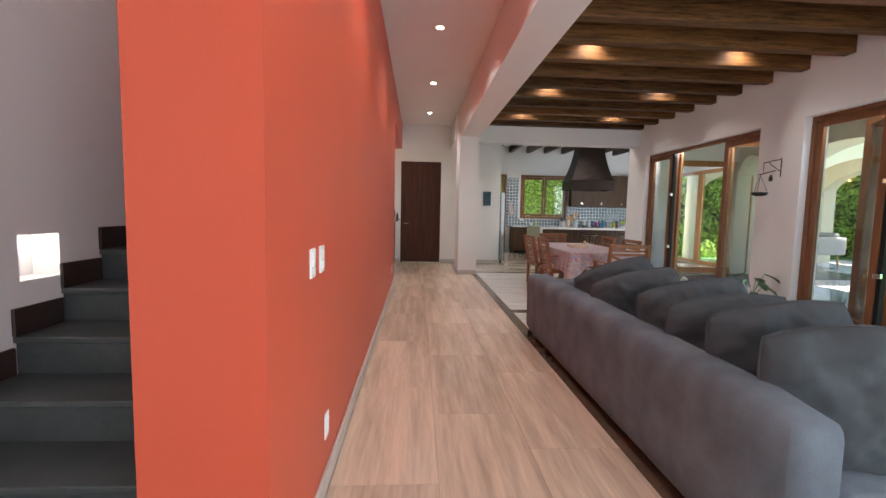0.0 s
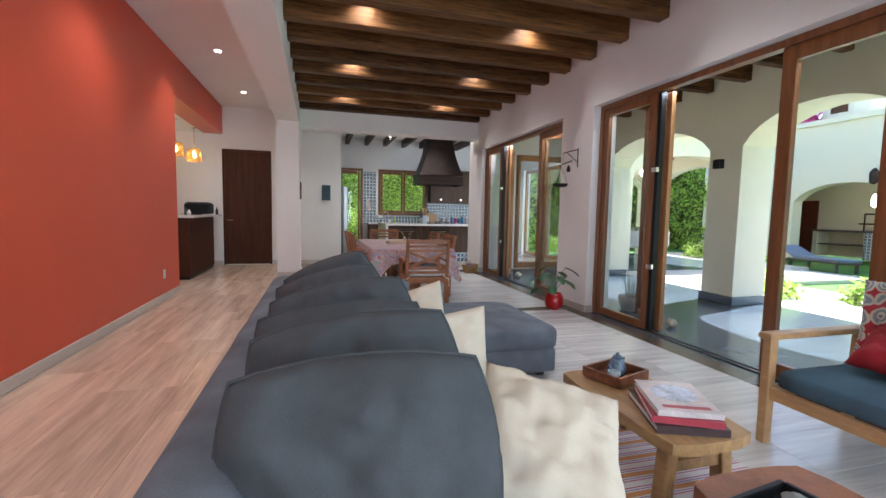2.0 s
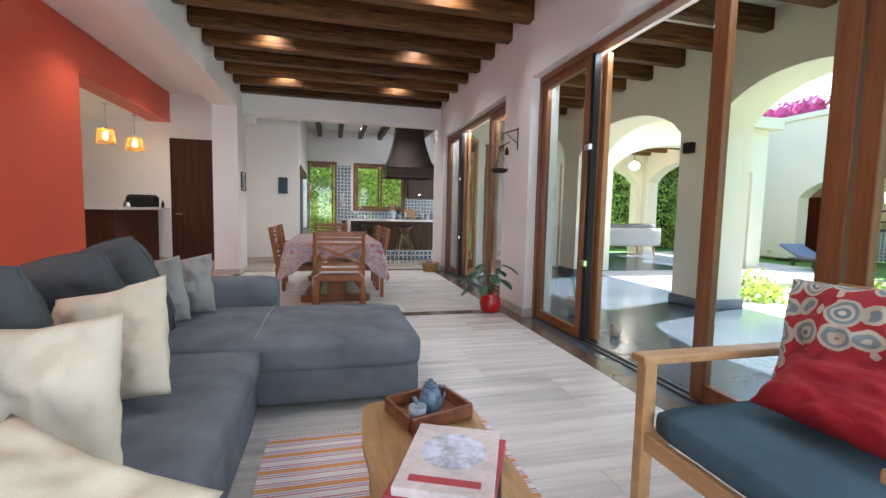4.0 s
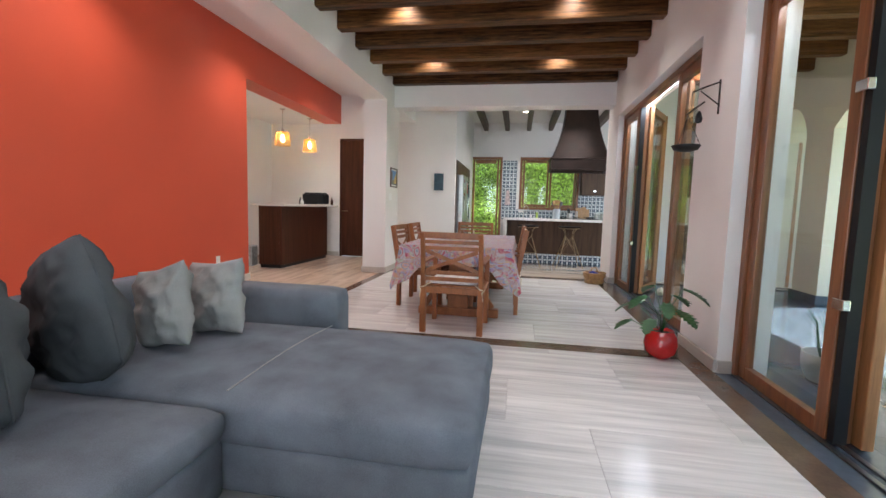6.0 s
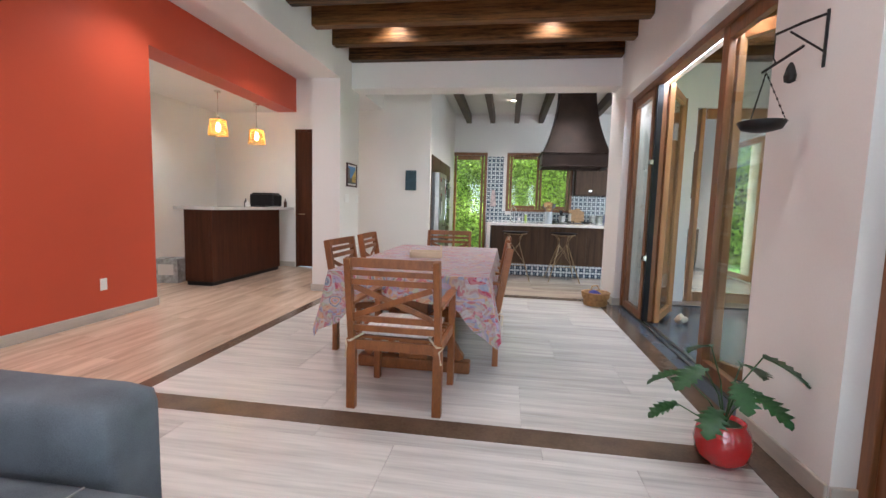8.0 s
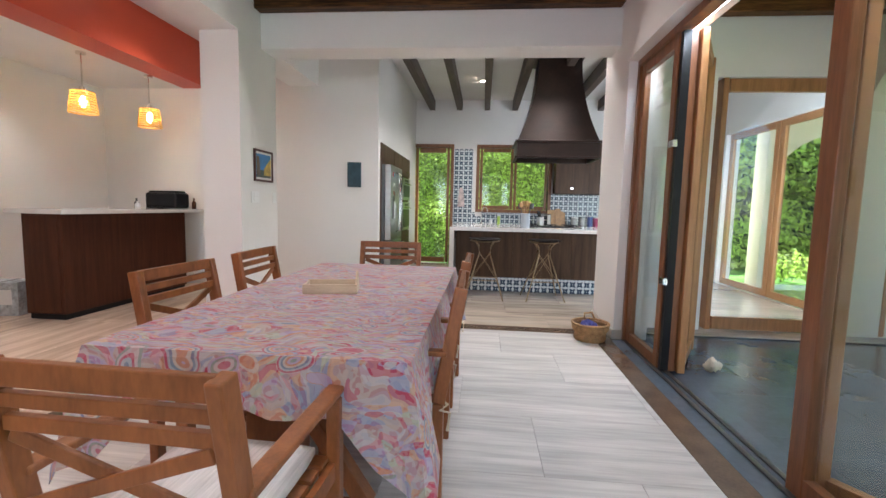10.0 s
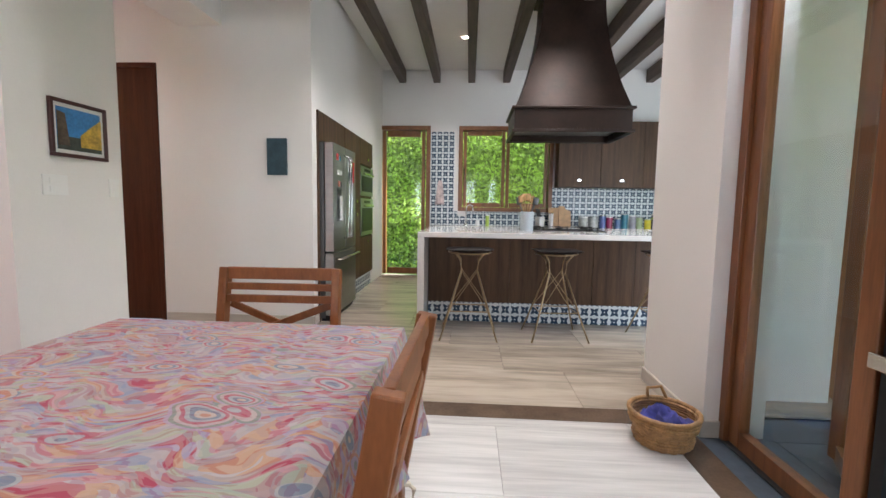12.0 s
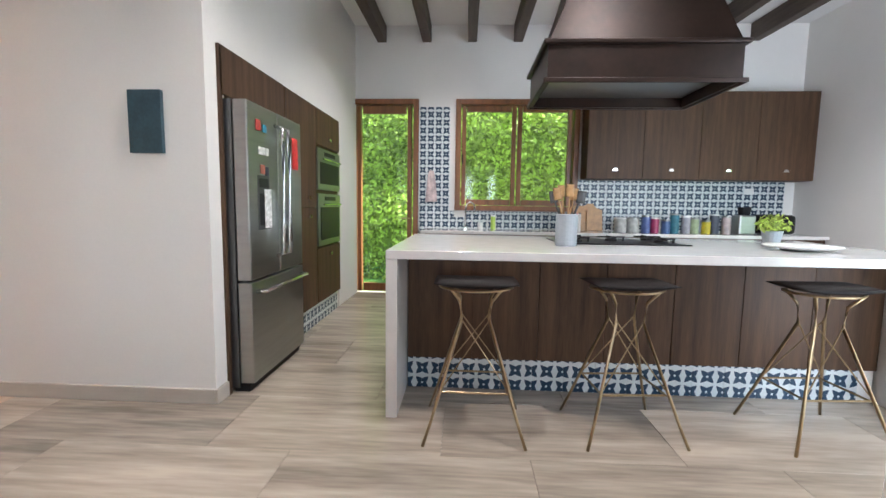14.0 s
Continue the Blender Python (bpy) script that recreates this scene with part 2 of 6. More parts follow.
def see_through(m, share):
    """Lets light pass through thin leaves and woven stuff."""
    nt = m.node_tree
    base = nt.nodes["Principled BSDF"]
    thin, both = nt.nodes.new("ShaderNodeBsdfTranslucent"), nt.nodes.new("ShaderNodeMixShader")
    nt.links.new(base.inputs["Base Color"].links[0].from_socket, thin.inputs[0])
    both.inputs[0].default_value = share
    nt.links.new(base.outputs[0], both.inputs[1])
    nt.links.new(thin.outputs[0], both.inputs[2])
    nt.links.new(both.outputs[0], nt.nodes["Material Output"].inputs[0])


see_through(M_HEDGE, 0.5)
see_through(M_SHADE, 0.6)
# stems and soil; on the hedge core this dark green stands for shade
M_TRUNKBG = mat("hedge_shade_and_soil", (0.018, 0.035, 0.010), 0.9, vary=0.5, scale=4, bump=0.1)
# bright yellow-green in place of sunlit leaves seen through the ivy's gaps
M_IVYBACK = mat("lit_ivy_backing", (0.36, 0.42, 0.13), 0.9, vary=0.4, scale=2.5, grain=14, bump=0.5)
M_GRASS = mat("lawn_grass", (0.11, 0.24, 0.035), 0.9, vary=0.35, scale=1.5, grain=60, bump=0.3, space="World")
M_STONE = mat("stair_slate", (0.06, 0.062, 0.06), 0.4, vary=0.25, scale=4, grain=40, bump=0.04, space="World")
M_STEPDARK = mat("dark_skirting_wood", (0.035, 0.02, 0.016), 0.4, vary=0.3, bump=0.03, space="World")
M_GLASS = glass_mat()
M_TILE = pattern_mat("patterned_cement_tile", 0.105)
M_LAMP = glow("lamp_face", (1.0, 0.86, 0.66), 9.0)
M_BULB = glow("warm_bulb", (1.0, 0.62, 0.25), 22.0)


# ---- mesh helpers ----
def bm_box(size, center=(0, 0, 0), bevel=0.0, seg=2, bm=None):
    bm = bm or bmesh.new()
    r = bmesh.ops.create_cube(bm, size=1.0, matrix=Matrix.Translation(center) @ Matrix.Diagonal((*size, 1)))
    if bevel:
        es = {e for v in r["verts"] for e in v.link_edges}
        bmesh.ops.bevel(bm, geom=list(es), offset=bevel, segments=seg, affect="EDGES", profile=0.5)
    return bm


def bm_span(a, b, bevel=0.0, seg=2, bm=None):
    """A box from corner a to corner b."""
    return bm_box([abs(q - p) for p, q in zip(a, b)], [(p + q) / 2 for p, q in zip(a, b)], bevel, seg, bm)


def bm_bar(p, q, w, d, bevel=0.0, bm=None):
    """A straight bar of section w x d from p to q."""
    p, q = Vector(p), Vector(q)
    bm = bm or bmesh.new()
    rot = (q - p).to_track_quat("Z", "X").to_matrix().to_4x4()
    r = bmesh.ops.create_cube(bm, size=1.0, matrix=Matrix.Translation((p + q) / 2) @ rot @ Matrix.Diagonal((w, d, (q - p).length, 1)))
    if bevel:
        bmesh.ops.bevel(bm, geom=list({e for v in r["verts"] for e in v.link_edges}), offset=bevel, segments=2, affect="EDGES", profile=0.5)
    return bm


def bm_tube(points, r, n=8, bm=None, r2=None):
    """A round tube through points; r2: its radius at the far end."""
    bm = bm or bmesh.new()
    pts = [Vector(p) for p in points]
    rings = []
    for i, p in enumerate(pts):
        d = (pts[min(i + 1, len(pts) - 1)] - pts[max(i - 1, 0)]).normalized()
        m = d.to_track_quat("Z", "X").to_matrix()
        rr = r if r2 is None else r + (r2 - r) * i / (len(pts) - 1)
        rings.append([bm.verts.new(p + m @ Vector((rr * math.cos(2 * math.pi * k / n), rr * math.sin(2 * math.pi * k / n), 0))) for k in range(n)])
    for a, b in zip(rings, rings[1:]):
        for k in range(n):
            bm.faces.new((a[k], a[(k + 1) % n], b[(k + 1) % n], b[k]))
    bm.faces.new(rings[0][::-1])
    bm.faces.new(rings[-1])
    return bm


def bm_lathe(profile, n=24, center=(0, 0, 0), bm=None, sq=0.0):
    """A turned body from (radius, height) pairs."""
    bm = bm or bmesh.new()
    c = Vector(center)
    rings = [[bm.verts.new(c + Vector((r * math.cos(2 * math.pi * k / n), r * math.sin(2 * math.pi * k / n), z))) for k in range(n)] for r, z in profile]
    for a, b in zip(rings, rings[1:]):
        for k in range(n):
            bm.faces.new((a[k], a[(k + 1) % n], b[(k + 1) % n], b[k]))
    bm.faces.new(rings[0][::-1])
    bm.faces.new(rings[-1])
    return bm


def bm_poly(points, depth, axis="y", bm=None):
    """A flat outline (in the plane across the axis) pushed out by depth along the axis."""
    bm = bm or bmesh.new()
    def at(p, d):
        return {"x": (d, p[0], p[1]), "y": (p[0], d, p[1]), "z": (p[0], p[1], d)}[axis]
    a = [bm.verts.new(at(p, depth[0])) for p in points]
    b = [bm.verts.new(at(p, depth[1])) for p in points]
    n = len(points)
    bm.faces.new(a)
    bm.faces.new(b[::-1])
    for i in range(n):
        bm.faces.new((a[i], b[i], b[(i + 1) % n], a[(i + 1) % n]))
    bmesh.ops.recalc_face_normals(bm, faces=bm.faces[:])
    return bm


def mesh_ob(name, bm, material, smooth=False):
    me = bpy.data.meshes.new(name)
    bmesh.ops.recalc_face_normals(bm, faces=bm.faces[:])
    bm.to_mesh(me)
    bm.free()
    me.materials.append(material)
    if smooth:
        me.polygons.foreach_set("use_smooth", [True] * len(me.polygons))
    return new(name, me)


def part(name, bm, material, parent, label="", smooth=False):
    ob = mesh_ob(name, bm, material, smooth)
    ob.parent = parent
    if label:
        tagged(ob, label)
    return ob


def thing(name, label, category, m=None, group="", kind=""):
    ob = new(name)
    if m is not None:
        ob.matrix_world = m
    return tagged(ob, label, category, group, kind)


def setting(name, bm, material, label, category, smooth=False):
    return tagged(mesh_ob(name, bm, material, smooth), label, category, kind="structure")


# ---- structure ----
ZC = 3.60   # ceilings
RX = 5.38   # inner face of the glazed wall
RO = 5.72   # its outer face
OP = 2.66   # head of the glazed openings
FD1, FD2 = (1.75, 5.68), (6.42, 9.69)

setting("ground", bm_span((-80, -80, -0.40), (140, 140, -0.12)), M_GRASS, "wide green lawn ground around the house", "ground")
setting("floor", bm_span((-3.0, -4.0, -0.30), (RO, 15.3, -0.012), bm=bm_span((RO, 10.2, -0.30), (8.5, 15.3, -0.012))), M_BASEB, "pale stone screed under the floor tiles", "floor")

wall = bm_span((-0.42, 1.41, 0), (-0.04, 8.2, 3.54))
bm_span((-0.42, 8.2, 2.93), (-0.04, 11.65, 3.54), bm=wall)
setting("wall_west", wall, M_RED, "smooth orange-red painted wall with a bar opening", "wall")
setting("wall_stair", bm_span((-1.80, -4, 0), (-1.48, 2.30, 4.2), bm=bm_span((-1.80, 2.54, 0), (-1.48, 8.1, 4.2), bm=bm_span((-1.80, 2.30, 0), (-1.48, 2.54, 0.97), bm=bm_span((-1.80, 2.30, 1.19), (-1.48, 2.54, 4.2), bm=bm_span((-1.80, 2.30, 0.97), (-1.62, 2.54, 1.19)))))), M_WHITE, "white plastered stair wall with a lit niche", "wall")
setting("wall_stair_end", bm_span((-1.48, 7.2, 0), (-0.42, 7.4, 4.2)), M_WHITE, "white wall at the head of the stairs", "wall")
nook = bm_span((-1.9, 8.2, 0), (-1.72, 11.65, 2.93))
bm_span((-1.9, 8.02, 0), (-0.42, 8.2, 2.93), bm=nook)
setting("wall_nook", nook, M_WHITE, "white walls of the bar nook", "wall")
setting("nook_ceiling", bm_span((-1.9, 8.2, 2.93), (-0.42, 11.65, 3.05)), M_CEIL, "white ceiling of the bar nook", "ceiling")
north = bm_span((-2.0, 11.65, 0), (-0.05, 11.85, ZC))
bm_span((-0.05, 11.65, 2.61), (0.96, 11.85, ZC), bm=north)
bm_span((0.96, 11.65, 0), (2.54, 11.85, ZC), bm=north)
setting("wall_north", north, M_WHITE, "white plastered hall wall beside a brown door", "wall")
kl = bm_span((2.34, 11.85, 2.20), (2.54, 14.3, ZC))
bm_span((2.34, 14.3, 0), (2.54, 15.17, ZC), bm=kl)
bm_span((1.7, 11.85, 0), (1.9, 14.3, ZC), bm=kl)
setting("wall_kitchen_west", kl, M_WHITE, "white kitchen wall above tall cabinets", "wall")
kb = bm_span((2.34, 15.17, 2.65), (8.6, 15.4, ZC))
bm_span((3.40, 15.17, 0), (3.90, 15.4, 2.65), bm=kb)
bm_span((3.90, 15.17, 0), (5.54, 15.4, 1.17), bm=kb)
bm_span((5.54, 15.17, 0), (8.6, 15.4, 2.65), bm=kb)
bm_span((2.34, 15.17, 0), (2.45, 15.4, 2.65), bm=kb)
setting("wall_kitchen_north", kb, M_WHITE, "white kitchen wall with garden door and window", "wall")
ke = bm_span((8.36, 10.5, 0), (8.6, 11.0, ZC))
bm_span((8.36, 11.0, 2.66), (8.6, 13.7, ZC), bm=ke)
bm_span((8.36, 13.7, 0), (8.6, 15.17, ZC), bm=ke)
setting("wall_kitchen_east", ke, M_WHITE, "white kitchen side wall", "wall")
ks = bm_span((RX + 0.02, 9.69, 0), (RO, 10.5, ZC))
bm_span((RO, 10.2, 0), (6.45, 10.5, ZC), bm=ks)
bm_span((6.45, 10.2, 2.66), (8.36, 10.5, ZC), bm=ks)
setting("wall_kitchen_south", ks, M_WHITE, "white wall between dining room and kitchen", "wall")
east = bm_span((RX, -4, 0), (RO, -2.6, ZC))
bm_span((RX, 0.8, 0), (RO, FD1[0], ZC), bm=east)
bm_span((RX, -2.6, OP), (RO, 0.8, ZC), bm=east)
bm_span((RX, FD1[0], OP), (RO, FD1[1], ZC), bm=east)
bm_span((RX, FD1[1], 0), (RO, FD2[0], ZC), bm=east)
bm_span((RX, FD2[0], OP), (RO, 9.69, ZC), bm=east)
setting("wall_east", east, M_WHITE, "white wall with two wide glazed openings", "wall")
# unseen wall, added to close the room behind the walk
setting("wall_south", bm_span((-1.8, -4.0, 0), (RX, -3.8, 4.2)), M_WHITE, "plain white wall behind the living room", "wall")
setting("wall_header", bm_span((1.66, 9.975, 2.90), (RX + 0.02, 10.32, ZC)), M_WHITE, "white header beam over the kitchen opening", "beam")
lb = bm_span((1.26, -3.8, 2.93), (1.66, 9.53, ZC))
setting("beam_long", lb, M_WHITE, "long white plastered downstand beam", "beam")
setting("pillar", bm_span((1.26, 9.53, 0), (1.66, 10.30, ZC)), M_WHITE, "white plastered square pillar", "pillar")
setting("beam_hall", bm_span((1.22, 10.30, 2.96), (1.655, 11.65, ZC)), M_WHITE, "white dropped soffit behind the pillar", "beam")
setting("ceiling_hall", bm_span((-0.42, -3.8, 3.54), (1.26, 11.65, 3.80)), M_CEIL, "white flat hall ceiling", "ceiling")
setting("ceiling_stair", bm_span((-1.8, -4, 4.2), (-0.04, 8.0, 4.4)), M_CEIL, "white ceiling over the stairs", "ceiling")
setting("ceiling_living", bm_span((1.66, -3.8, ZC), (RO, 10.32, 3.85)), M_CEIL, "white living room ceiling above the beams", "ceiling")
setting("ceiling_kitchen", bm_span((1.26, 10.32, ZC + 0.004), (8.6, 15.4, 3.85)), M_CEIL, "white kitchen ceiling above the beams", "ceiling")
setting("roof", bm_span((-2, -4, 4.4), (8.6, 15.4, 4.55)), M_CREAM, "flat cream roof slab", "roof")

# ceiling beams
for i in range(-5, 21):
    y = 9.82 - 0.594 * i
    if y > 9.9 or y < -3.5:
        continue
    b = mesh_ob("ceiling_beam", bm_span((1.662, y, 3.255), (RX - 0.002, y + 0.145, ZC - 0.002), 0.012), M_BEAM)
    tagged(b, "dark-stained rough wooden ceiling beam", "beam", "beams of the living room ceiling")
for i in range(10):
    x = 2.84 + 0.60 * i
    if x > 8.2:
        continue
    b = mesh_ob("kitchen_beam", bm_span((x, 10.33, 3.38), (x + 0.12, 15.165, ZC - 0.002), 0.01), M_KBEAM)
    tagged(b, "grey-brown stained kitchen ceiling beam", "beam", "beams of the kitchen ceiling")

# skirting
for n, (a, b) in enumerate([((-0.04, 1.41, 0), (-0.022, 8.2, 0.095)), ((-0.42, 8.2, 0), (-0.022, 8.218, 0.095)), ((0.985, 11.632, 0), (2.54, 11.65, 0.095)),
                            ((1.242, 9.512, 0), (1.678, 9.53, 0.095)), ((1.66, 9.53, 0), (1.678, 10.3, 0.095)), ((1.242, 9.53, 0), (1.26, 10.3, 0.095)),
                            ((RX - 0.018, FD1[1], 0), (RX, FD2[0], 0.095)), ((RX, 9.672, 0), (RO - 0.2, 9.69, 0.095)), ((RX + 0.002, 9.672, 0), (RX + 0.02, 10.5, 0.095)),
                            ((-1.72, 11.632, 0), (-0.075, 11.65, 0.095)), ((2.54, 11.632, 0), (2.558, 11.77, 0.095)), ((RX, FD1[1] - 0.018, 0), (RO - 0.2, FD1[1], 0.095))]):
    setting("baseboard", bm_span(a, b, 0.004, 1), M_BASEB, "low pale travertine skirting", "baseboard")

# hall door
door = tagged(thing("door_1", "tall closed dark brown wooden door", "door"), kind="structure")
part("door_leaf", bm_span((-0.02, 11.66, 0.01), (0.93, 11.70, 2.57), 0.004), M_DOOR, door)
df = bm_span((-0.06, 11.635, 0), (-0.015, 11.80, 2.61), 0.004)
bm_span((0.925, 11.635, 0), (0.97, 11.80, 2.61), 0.004, bm=df)
bm_span((-0.015, 11.636, 2.568), (0.925, 11.80, 2.612), 0.004, bm=df)
part("door_frame", df, M_DOOR, door)
part("door_handle", bm_tube([(0.03, 11.66, 1.02), (0.03, 11.60, 1.02), (0.15, 11.60, 1.02)], 0.009), M_BRASS, door, "small brass lever handle")


# glazed openings: leaves of wood and glass
def leaf(parent, p, q, z0, z1, w=0.085, d=0.055, inner=M_FRAME, name="leaf", handle=False):
    """A glazed leaf between the floor points p and q."""
    p, q = Vector((*p, 0)), Vector((*q, 0))
    u = (q - p).normalized()
    fr = bmesh.new()
    bm_bar(p + u * w / 2 + Vector((0, 0, z0)), p + u * w / 2 + Vector((0, 0, z1)), d, w, 0.006, fr)
    bm_bar(q - u * w / 2 + Vector((0, 0, z0)), q - u * w / 2 + Vector((0, 0, z1)), d, w, 0.006, fr)
    # the rails butt against the stiles
    for z in (z0 + w / 2, z1 - w / 2):
        a, b = p + u * w, q - u * w
        rot = Matrix(((u.x, -u.y, 0), (u.y, u.x, 0), (0, 0, 1))).to_4x4()
        bmesh.ops.create_cube(fr, size=1.0, matrix=Matrix.Translation((a + b) / 2 + Vector((0, 0, z))) @ rot @ Matrix.Diagonal(((b - a).length, d - 0.004, w, 1)))
    lf = part(name, fr, inner, parent)
    a, b = p + u * (w - 0.01), q - u * (w - 0.01)
    rot = Matrix(((u.x, -u.y, 0), (u.y, u.x, 0), (0, 0, 1))).to_4x4()
    g = bmesh.new()
    bmesh.ops.create_cube(g, size=1.0, matrix=Matrix.Translation((a + b) / 2 + Vector((0, 0, (z0 + z1) / 2))) @ rot @ Matrix.Diagonal(((b - a).length, 0.006, z1 - z0 - 2 * w + 0.02, 1)))
    pane = part("pane", g, M_GLASS, lf, "clear glass pane")
    pane.visible_shadow = False
    return lf


def jamb(name, y0, y1, x, label):
    o = tagged(thing(name, label, "window"), kind="structure")
    f = bm_span((x - 0.05, y0, 0), (x + 0.05, y0 + 0.06, OP - 0.06), 0.005)
    bm_span((x - 0.05, y1 - 0.06, 0), (x + 0.05, y1, OP - 0.06), 0.005, bm=f)
    bm_span((x - 0.05, y0, OP - 0.06), (x + 0.05, y1, OP), 0.005, bm=f)
    part("window_frame", f, M_FRAME, o, "brown varnished wooden frame")
    t = bm_span((x - 0.05, y0, 0.001), (x - 0.02, y1, 0.012), 0.002)
    bm_span((x + 0.02, y0, 0.001), (x + 0.05, y1, 0.012), 0.002, bm=t)
    part("floor_track", t, M_STEELD, o, "dark metal floor track")
    return o


XG = 5.53
w1 = jamb("window_1", *FD1, XG, "wide folding glass door, standing half open")
leaf(w1, (XG, FD1[1] - 0.06), (XG, 4.72), 0.015, OP - 0.062)
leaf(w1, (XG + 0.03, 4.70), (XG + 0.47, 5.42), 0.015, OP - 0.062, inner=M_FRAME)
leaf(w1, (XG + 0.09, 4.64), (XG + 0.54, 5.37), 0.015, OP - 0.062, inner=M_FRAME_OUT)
leaf(w1, (XG, 3.40), (XG, 2.60), 0.015, OP - 0.062, w=0.11)
leaf(w1, (XG, 2.58), (XG, FD1[0] + 0.06), 0.015, OP - 0.062)
w2 = jamb("window_2", *FD2, XG, "folding glass door with leaves folded outwards")
leaf(w2, (XG, FD2[1] - 0.06), (XG, 8.86), 0.015, OP - 0.062)
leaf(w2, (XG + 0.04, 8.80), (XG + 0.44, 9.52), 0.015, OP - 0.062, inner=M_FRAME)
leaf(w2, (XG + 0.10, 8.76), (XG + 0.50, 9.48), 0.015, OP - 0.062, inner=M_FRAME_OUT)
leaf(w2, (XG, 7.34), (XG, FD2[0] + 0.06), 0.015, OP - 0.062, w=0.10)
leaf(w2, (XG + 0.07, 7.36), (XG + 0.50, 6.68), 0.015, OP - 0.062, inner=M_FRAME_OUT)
for o, y, x in ((w1, 4.70, XG - 0.02), (w2, 8.83, XG - 0.02)):
    g = bm_span((x, y - 0.035, 0.02), (x + 0.06, y + 0.012, OP - 0.065))
    part("gasket", g, M_BLACK, o, "black seal strip")
    for z in (0.70, 1.75):
        part("hinge", bm_span((x - 0.035, y - 0.05, z), (x + 0.0, y + 0.03, z + 0.055), 0.004), M_CHROME, o, "satin metal hinge")
d3 = tagged(thing("door_3", "glazed wooden porch door of the kitchen", "door"), kind="structure")
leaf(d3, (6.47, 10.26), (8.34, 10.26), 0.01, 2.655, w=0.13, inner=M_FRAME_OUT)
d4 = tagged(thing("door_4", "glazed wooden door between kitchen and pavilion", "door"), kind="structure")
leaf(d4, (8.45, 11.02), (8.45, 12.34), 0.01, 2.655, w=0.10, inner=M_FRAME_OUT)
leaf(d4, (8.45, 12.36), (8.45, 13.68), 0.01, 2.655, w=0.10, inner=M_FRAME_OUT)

# kitchen garden door and window
d2 = tagged(thing("door_2", "closed glazed garden door in brown wood", "door"), kind="structure")
f = bm_span((2.45, 15.12, 0), (2.52, 15.34, 2.645), 0.004)
bm_span((3.33, 15.12, 0), (3.40, 15.34, 2.645), 0.004, bm=f)
bm_span((2.52, 15.12, 2.575), (3.33, 15.34, 2.645), 0.004, bm=f)
part("door_frame", f, M_FRAME, d2)
leaf(d2, (2.525, 15.22), (3.325, 15.22), 0.02, 2.57, w=0.105)
part("door_handle", bm_tube([(3.28, 15.19, 1.05), (3.28, 15.14, 1.05), (3.17, 15.14, 1.05)], 0.009), M_BRASS, d2, "brass lever handle")
w3 = tagged(thing("window_3", "two-leaf kitchen window in brown wood", "window"), kind="structure")
f = bm_span((3.90, 15.12, 1.17), (3.97, 15.34, 2.645), 0.004)
bm_span((5.47, 15.12, 1.17), (5.54, 15.34, 2.645), 0.004, bm=f)
bm_span((3.97, 15.12, 2.575), (5.47, 15.34, 2.645), 0.004, bm=f)
bm_span((3.97, 15.12, 1.17), (5.47, 15.34, 1.24), 0.004, bm=f)
part("window_frame", f, M_FRAME, w3)
leaf(w3, (3.975, 15.22), (4.72, 15.22), 1.245, 2.57, w=0.075)
leaf(w3, (4.725, 15.22), (5.465, 15.22), 1.245, 2.57, w=0.075)
part("window_handle", bm_tube([(4.0, 15.18, 1.8), (4.0, 15.13, 1.8), (4.0, 15.13, 1.92)], 0.009), M_IRON, w3, "dark window handle")

# stairs
stairs = tagged(thing("stairs", "dark slate stairs rising beside the red wall", "stairs"), kind="structure")
for i in range(12):
    y = 1.39 + 0.29 * i
    part("step", bm_span((-1.478, y, 0.18 * i if i < 3 else 0.18 * i - 0.05), (-0.422, y + 0.31, 0.18 * i + 0.148)), M_STONE, stairs)
    part("tread", bm_span((-1.478, y - 0.02, 0.18 * i + 0.15), (-0.422, y + 0.30, 0.18 * (i + 1)), 0.006), M_STONE, stairs)
    part("stair_skirting", bm_span((-1.479, y - 0.02, 0.18 * (i + 1)), (-1.462, y + 0.27, 0.18 * (i + 1) + 0.13), 0.003, 1), M_STEPDARK, stairs, "dark wooden stepped skirting")

# porch, arcade and garden
setting("porch_roof", bm_span((RO, -6, 3.45), (8.75, 10.2, 3.75)), M_CREAM, "cream porch roof slab", "roof")
for i in range(26):
    y = -5.5 + 0.62 * i
    b = mesh_ob("porch_beam", bm_span((RO, y, 3.22), (8.2, y + 0.13, 3.448), 0.01), M_BEAM)
    tagged(b, "brown wooden porch roof beam", "beam", "beams of the porch roof")


def arch_wall(name, along, a0, a1, b0, b1, piers, spring, rise, top, label):
    """A wall with segmental arches between its piers; along is the axis it runs on, b0..b1 its thickness."""
    bm = bmesh.new()
    for k in range(len(piers) - 1):
        s, e = piers[k][1], piers[k + 1][0]
        mid, half = (s + e) / 2, (e - s) / 2
        pts = [(s, top), (s, spring)]
        for j in range(1, 16):
            t = -1 + 2 * j / 16
            pts.append((mid + half * t, spring + rise * (1 - abs(t) ** 2.2) ** 0.75))
        pts += [(e, spring), (e, top)]
        bm_poly(pts, (b0, b1), "x" if along == "y" else "y", bm)
    for s, e in piers:
        if along == "y":
            bm_span((b0, s, -0.02), (b1, e, top), bm=bm)
        else:
            bm_span((s, b0, -0.02), (e, b1, top), bm=bm)
    return setting(name, bm, M_CREAM, label, "arcade")


PIERS = [(-5.6, -5.0), (-2.1, -1.5), (0.9, 1.5), (3.2, 3.75), (5.72, 6.27), (8.85, 9.4), (10.2, 10.6)]
